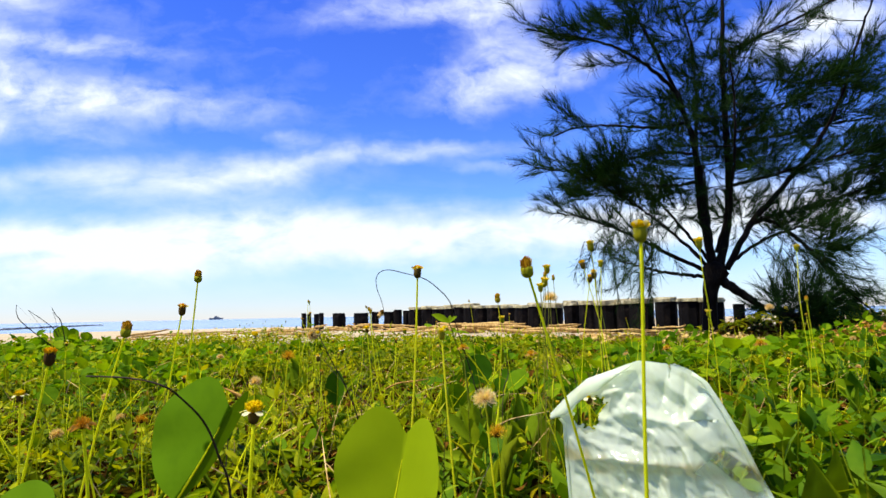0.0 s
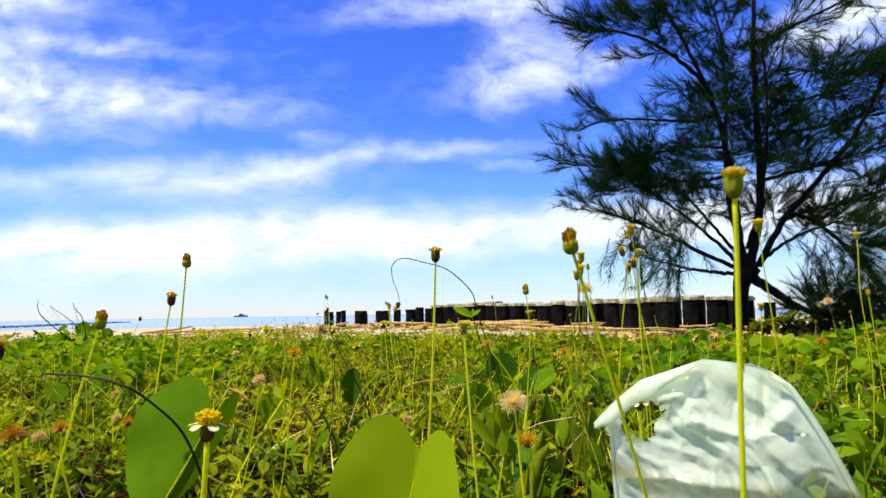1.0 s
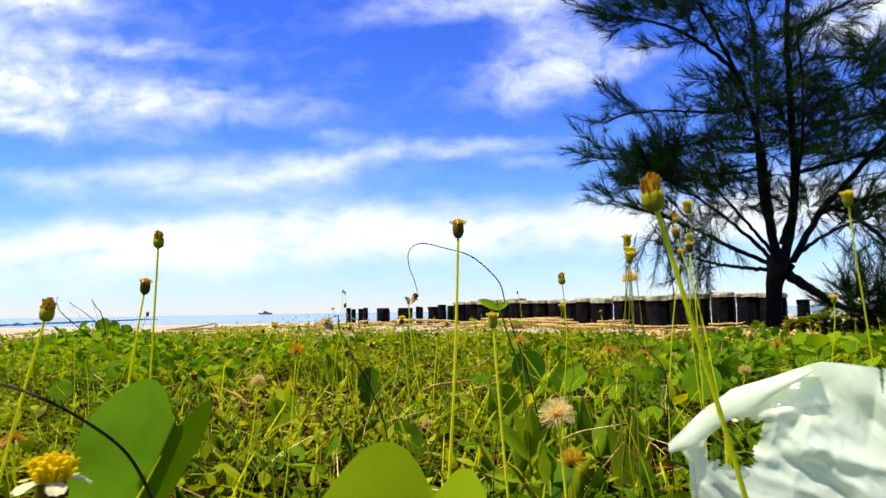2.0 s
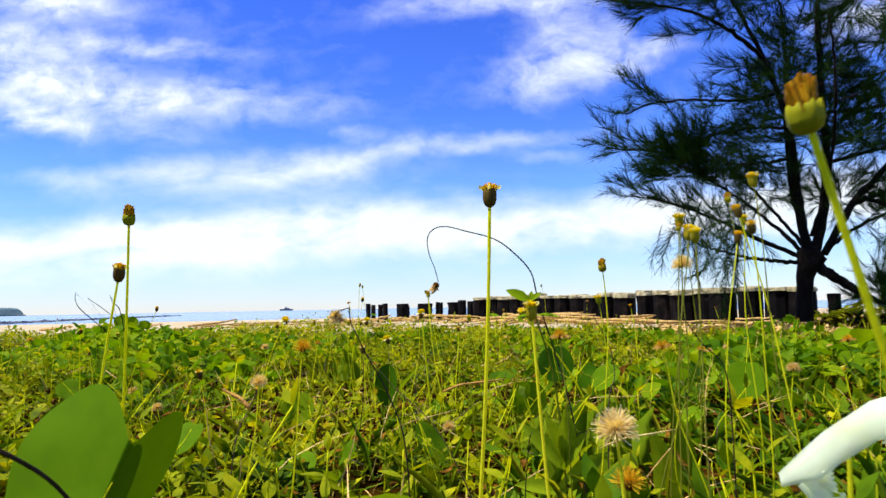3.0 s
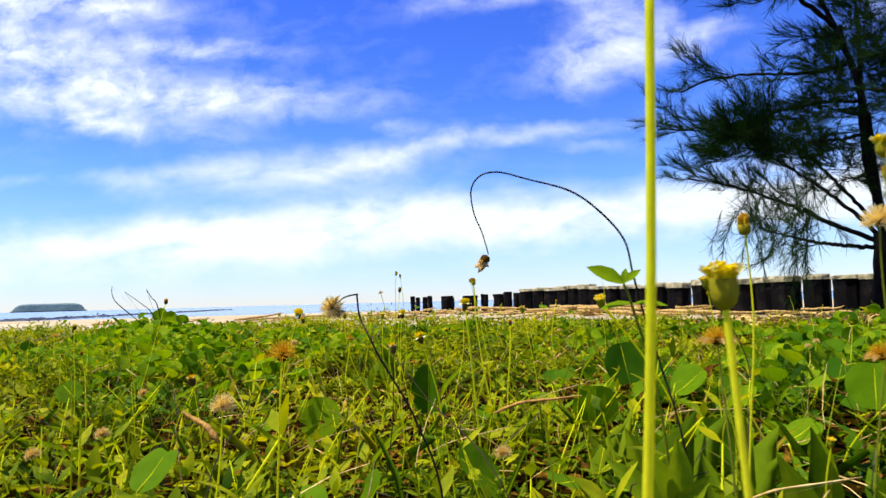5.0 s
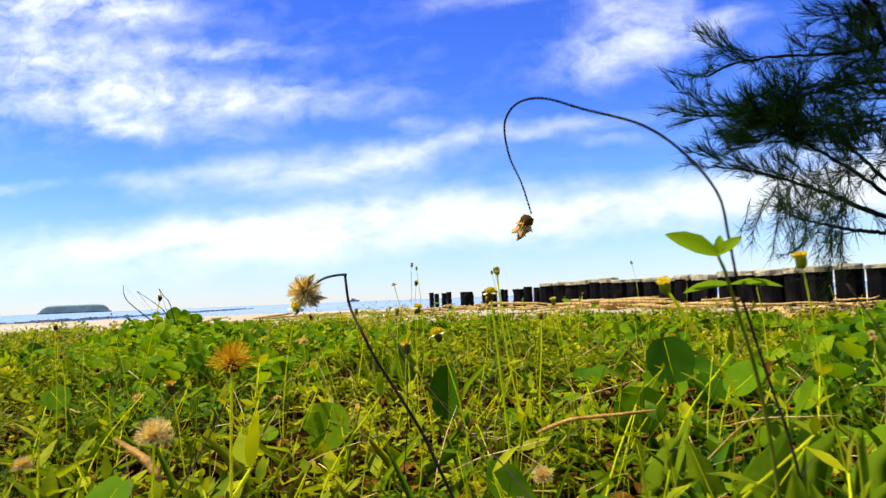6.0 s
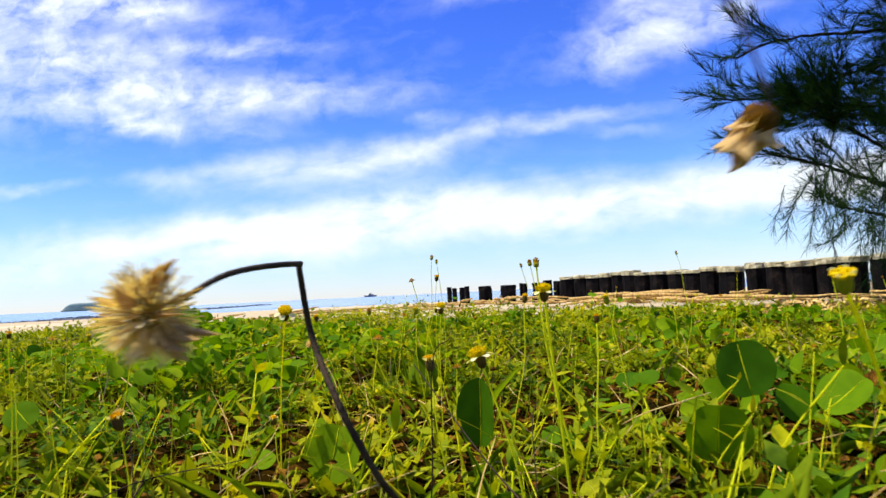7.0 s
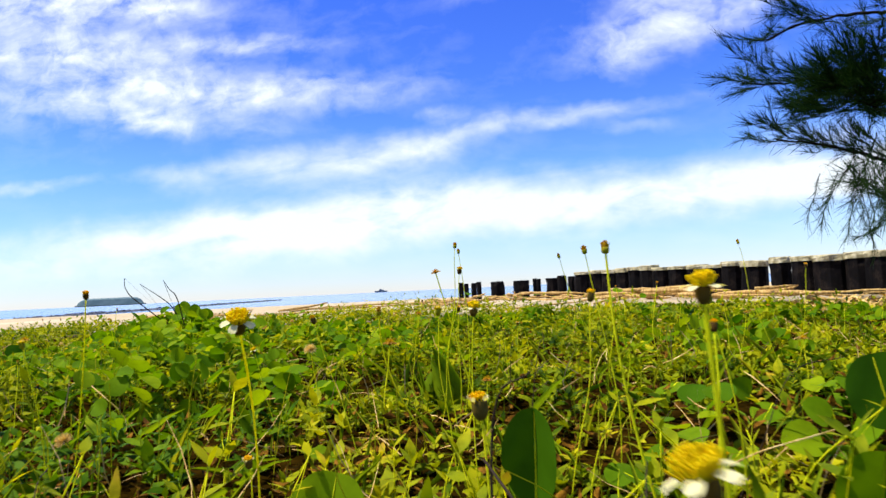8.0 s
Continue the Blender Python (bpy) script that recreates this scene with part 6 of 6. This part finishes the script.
# ---------- vine mound, dry heap, driftwood ----------
def leaf_heap(name, label, category, centre, radius, height, count, mat, proto, size, seed, pitch=0.3):
    r = np.random.default_rng(seed)
    a, q = r.uniform(0, 6.28, count), np.sqrt(r.random(count))
    x, y = centre[0] + np.cos(a) * q * radius[0], centre[1] + np.sin(a) * q * radius[1]
    top = height * np.clip(1 - q ** 2, 0, 1) ** 0.7 * (0.75 + 0.5 * edge_noise(x * 3, y * 3))
    z = ground_z(x, y) + 0.02 + top * r.uniform(0.55, 1.0, count)
    s = Soup()
    s.stamp(proto, turns(r.uniform(0, 6.28, count), r.normal(pitch, 0.45, count), r.normal(0, 0.5, count)), np.stack([x, y, z], -1), r.uniform(*size, count))
    stuff(name, s.mesh(name, mat), label, category)


VL = blade(ROUND, 0.3, 0.1, cols=4)
leaf_heap("vine_mound", "mound of round green vine leaves at the field's edge", "vine", (-2.80, 3.62), (0.55, 0.40), 0.22, 420, M_VINE, VL, (0.036, 0.064), 61)
vine_leaf((-2.80, 3.63, 0.16), (-0.5, 0, 0.8), (0.3, -1, 0.3), 0.095, 0.1, (0.2, 0.2))
vine_leaf((-2.76, 3.63, 0.15), (0.5, 0, 0.9), (0.1, -1, 0.3), 0.085, 0.1, (0.3, 0.2))
leaf_heap("vine_patch", "low patch of round green vine leaves", "vine", (-3.1, 4.0), (0.9, 0.7), 0.13, 500, M_VINE, VL, (0.04, 0.08), 62)
leaf_heap("vine_patch", "low patch of round green vine leaves", "vine", (-2.0, 3.2), (0.8, 0.6), 0.09, 520, M_VINE, VL, (0.032, 0.056), 63)
leaf_heap("vine_patch", "low patch of round green vine leaves", "vine", (-2.4, 2.4), (0.6, 0.5), 0.09, 420, M_VINE, VL, (0.030, 0.054), 64)
leaf_heap("vine_patch", "low patch of broad green vine leaves", "vine", (0.15, 1.85), (0.45, 0.4), 0.09, 50, M_VINE, VL, (0.040, 0.062), 65)
leaf_heap("vine_patch", "low patch of broad green vine leaves", "vine", (0.9, 2.4), (0.7, 0.5), 0.12, 240, M_VINE, VL, (0.042, 0.068), 66)
leaf_heap("vine_patch", "low patch of round green vine leaves", "vine", (-1.7, 4.6), (0.7, 0.4), 0.07, 260, M_VINE, VL, (0.04, 0.07), 67)
for x, y, rx, ry, h, n, seed in ((-1.30, 1.95, 0.35, 0.30, 0.15, 70, 201), (-1.75, 2.45, 0.35, 0.25, 0.17, 80, 202), (-1.15, 2.75, 0.30, 0.25, 0.12, 60, 203), (-2.35, 2.95, 0.45, 0.3, 0.17, 110, 204), (-1.9, 3.6, 0.35, 0.25, 0.15, 80, 205),
                                 (-1.05, 4.3, 0.3, 0.25, 0.13, 60, 206), (-0.35, 4.7, 0.35, 0.25, 0.12, 60, 207), (0.35, 4.3, 0.4, 0.25, 0.14, 70, 208), (1.0, 3.9, 0.4, 0.3, 0.16, 90, 209), (-0.15, 3.1, 0.3, 0.25, 0.11, 50, 210), (0.75, 3.0, 0.3, 0.3, 0.13, 60, 211), (2.15, 3.75, 0.8, 0.35, 0.20, 170, 212), (1.6, 3.3, 0.5, 0.4, 0.15, 110, 213)):
    leaf_heap("vine_patch", "tangle of round green vine leaves", "vine", (x, y), (rx, ry), h, int(1.7 * n), M_VINE, VL, (0.030, 0.054), seed, 0.5)
leaf_heap("dry_leaf_heap", "heap of brown and yellow dry leaves under the tree", "leaf heap", (2.45, 4.25), (0.6, 0.5), 0.17, 1500, M_RUSSET, blade(HERB_MID, 0.6, 0.3), (0.03, 0.07), 68, 0.0)
leaf_heap("dry_leaf_heap", "low heap of brown dry leaves under the tree", "leaf heap", (1.2, 5.6), (1.1, 0.4), 0.12, 900, M_STRAW, blade(HERB_MID, 0.6, 0.3), (0.04, 0.08), 69, 0.0)


leaf_heap("brush_heap", "low heap of dark green and brown brush behind the tree", "brush", (3.6, 6.9), (1.6, 0.9), 0.30, 1600, M_LEAF, blade(HERB_MID, 0.5, 0.3), (0.05, 0.12), 70, 0.3)
leaf_heap("dry_leaf_heap", "low heap of brown dry leaves behind the tree", "leaf heap", (3.1, 6.3), (1.2, 0.5), 0.20, 900, M_BROWN, blade(HERB_MID, 0.6, 0.3), (0.05, 0.11), 73, 0.0)


def driftwood(a, b, thick, seed, wob=0.03):
    r = np.random.default_rng(seed)
    a, b = np.array(a, float), np.array(b, float)
    ob = thing("driftwood", "bleached tan driftwood branch lying on the sand", "driftwood", "driftwood on the beach", a)
    n = 9
    t = np.linspace(0, 1, n)
    p = (b - a) * t[:, None] + np.cumsum(r.normal(0, wob, (n, 3)) * [1, 1, 0.25], 0) * t[:, None]
    rad = thick * np.interp(t, [0, 0.1, 0.8, 1], [0.75, 1, 0.75, 0.35]) * r.uniform(0.85, 1.15, n)
    v, f = tube(p, rad, 8)
    part("branch", mesh_np("branch", v, f, M_DRIFT), ob)
    return ob


def build_drift():
    r = np.random.default_rng(71)
    u = (ROW_B - ROW_A) / np.linalg.norm(ROW_B - ROW_A)
    out = np.array([u[1], -u[0]])
    if out[1] > 0:
        out = -out
    # heaps against the piles: along the row, sticks, height
    for s0, s1, n, top in ((1.7, 4.0, 26, 0.13), (4.8, 6.6, 24, 0.13), (6.6, 9.0, 18, 0.10), (-0.5, 1.5, 7, 0.04)):
        for i in range(n):
            c = ROW_A + u * r.uniform(s0, s1) + out * r.uniform(0.35, 1.1)
            a = math.atan2(u[1], u[0]) + r.normal(0, 0.35)
            l = r.uniform(0.35, 1.1)
            d = np.array([math.cos(a), math.sin(a)]) * l / 2
            z = float(ground_z(*c)) + r.uniform(0.0, top)
            driftwood((*(c - d), z + r.normal(0, 0.02)), (*(c + d), z + r.normal(0, 0.03)), r.uniform(0.012, 0.030), 100 + i + int(s0 * 10))
    # single branches on the open sand
    for i in range(54):
        x, y = r.uniform(-8.5, -0.4), 0
        s = r.uniform(7.6, 13.5)
        y = (s - SH[0] * x) / SH[1]
        a = r.normal(0.35, 0.5)
        l = r.uniform(0.3, 1.3)
        z = float(ground_z(x, y)) + 0.015
        driftwood((x, y, z), (x + math.cos(a) * l, y + math.sin(a) * l, z + r.uniform(0.0, 0.05)), r.uniform(0.008, 0.024), 300 + i)


build_drift()


def twig(points, thick):
    p = np.array(points, float)
    ob = thing("bare_twig", "thin bare grey twig sticking up", "twig", "bare twigs", p[0])
    v, f = tube(bezier(p - p[0], 5), np.linspace(thick, thick * 0.4, 5 * (len(p) - 1) + 1), 5)
    part("stem", mesh_np("stem", v, f, M_DRYSTEM), ob)


twig([(-2.70, 3.60, 0.0), (-2.80, 3.29, 0.25), (-2.79, 3.2, 0.32), (-2.778, 3.18, 0.375)], 0.0035)
twig([(-2.70, 3.55, 0.0), (-2.739, 3.465, 0.204), (-2.76, 3.40, 0.27), (-2.80, 3.30, 0.345)], 0.0035)
twig([(-2.67, 3.50, 0.0), (-2.657, 3.402, 0.255), (-2.65, 3.34, 0.31), (-2.641, 3.288, 0.357)], 0.0035)


def morning_glory(at):
    ob = thing("morning_glory", "small lilac trumpet flower among vine leaves", "flower", at=at)
    v, f = revolve([(0.002, -0.03), (0.004, -0.01), (0.010, 0.006), (0.024, 0.018), (0.027, 0.018), (0.024, 0.0195), (0.009, 0.008), (0.002, -0.008)], 15)
    a = np.arctan2(v[:, 1], v[:, 0])
    v[:, 2] += 0.003 * np.cos(5 * a) * (v[:, 2] > 0.01)
    part("trumpet", mesh_np("trumpet", v, f, M_LILAC), ob, m=Matrix.Rotation(0.9, 4, "X"))
    v, f = tube([(0, 0.02, -0.02), (0, 0.03, -0.09)], 0.002, 6)
    part("stem", mesh_np("stem", v, f, M_STALK), ob)


M_LILAC = leafy("lilac_petal", [(0.0, (0.42, 0.24, 0.62)), (1.0, (0.55, 0.36, 0.72))], 0.3, 0.5, 0.1)
morning_glory((-2.753, 4.503, 0.03))


def beach_stone(x, y, size, seed):
    r = np.random.default_rng(seed)
    z = float(ground_z(x, y))
    v, f = revolve([(0.02, -0.3), (0.8, -0.25), (1.0, 0.1), (0.75, 0.42), (0.3, 0.55), (0.02, 0.56)], 9)
    v = v * size * [1.4, 1, 0.8] + r.normal(0, 0.09 * size, v.shape)
    ob = thing("beach_stone", "weathered brown stump lying on the open sand", "stump", "stumps on the sand", (x, y, z))
    part("body", mesh_np("body", v, f, M_DRIFT, False), ob)


for x, y, size, seed in ((-5.55, 14.6, 0.14, 1), (-4.9, 15.2, 0.07, 2), (-4.2, 16.0, 0.06, 3)):
    beach_stone(x, y, size, seed)
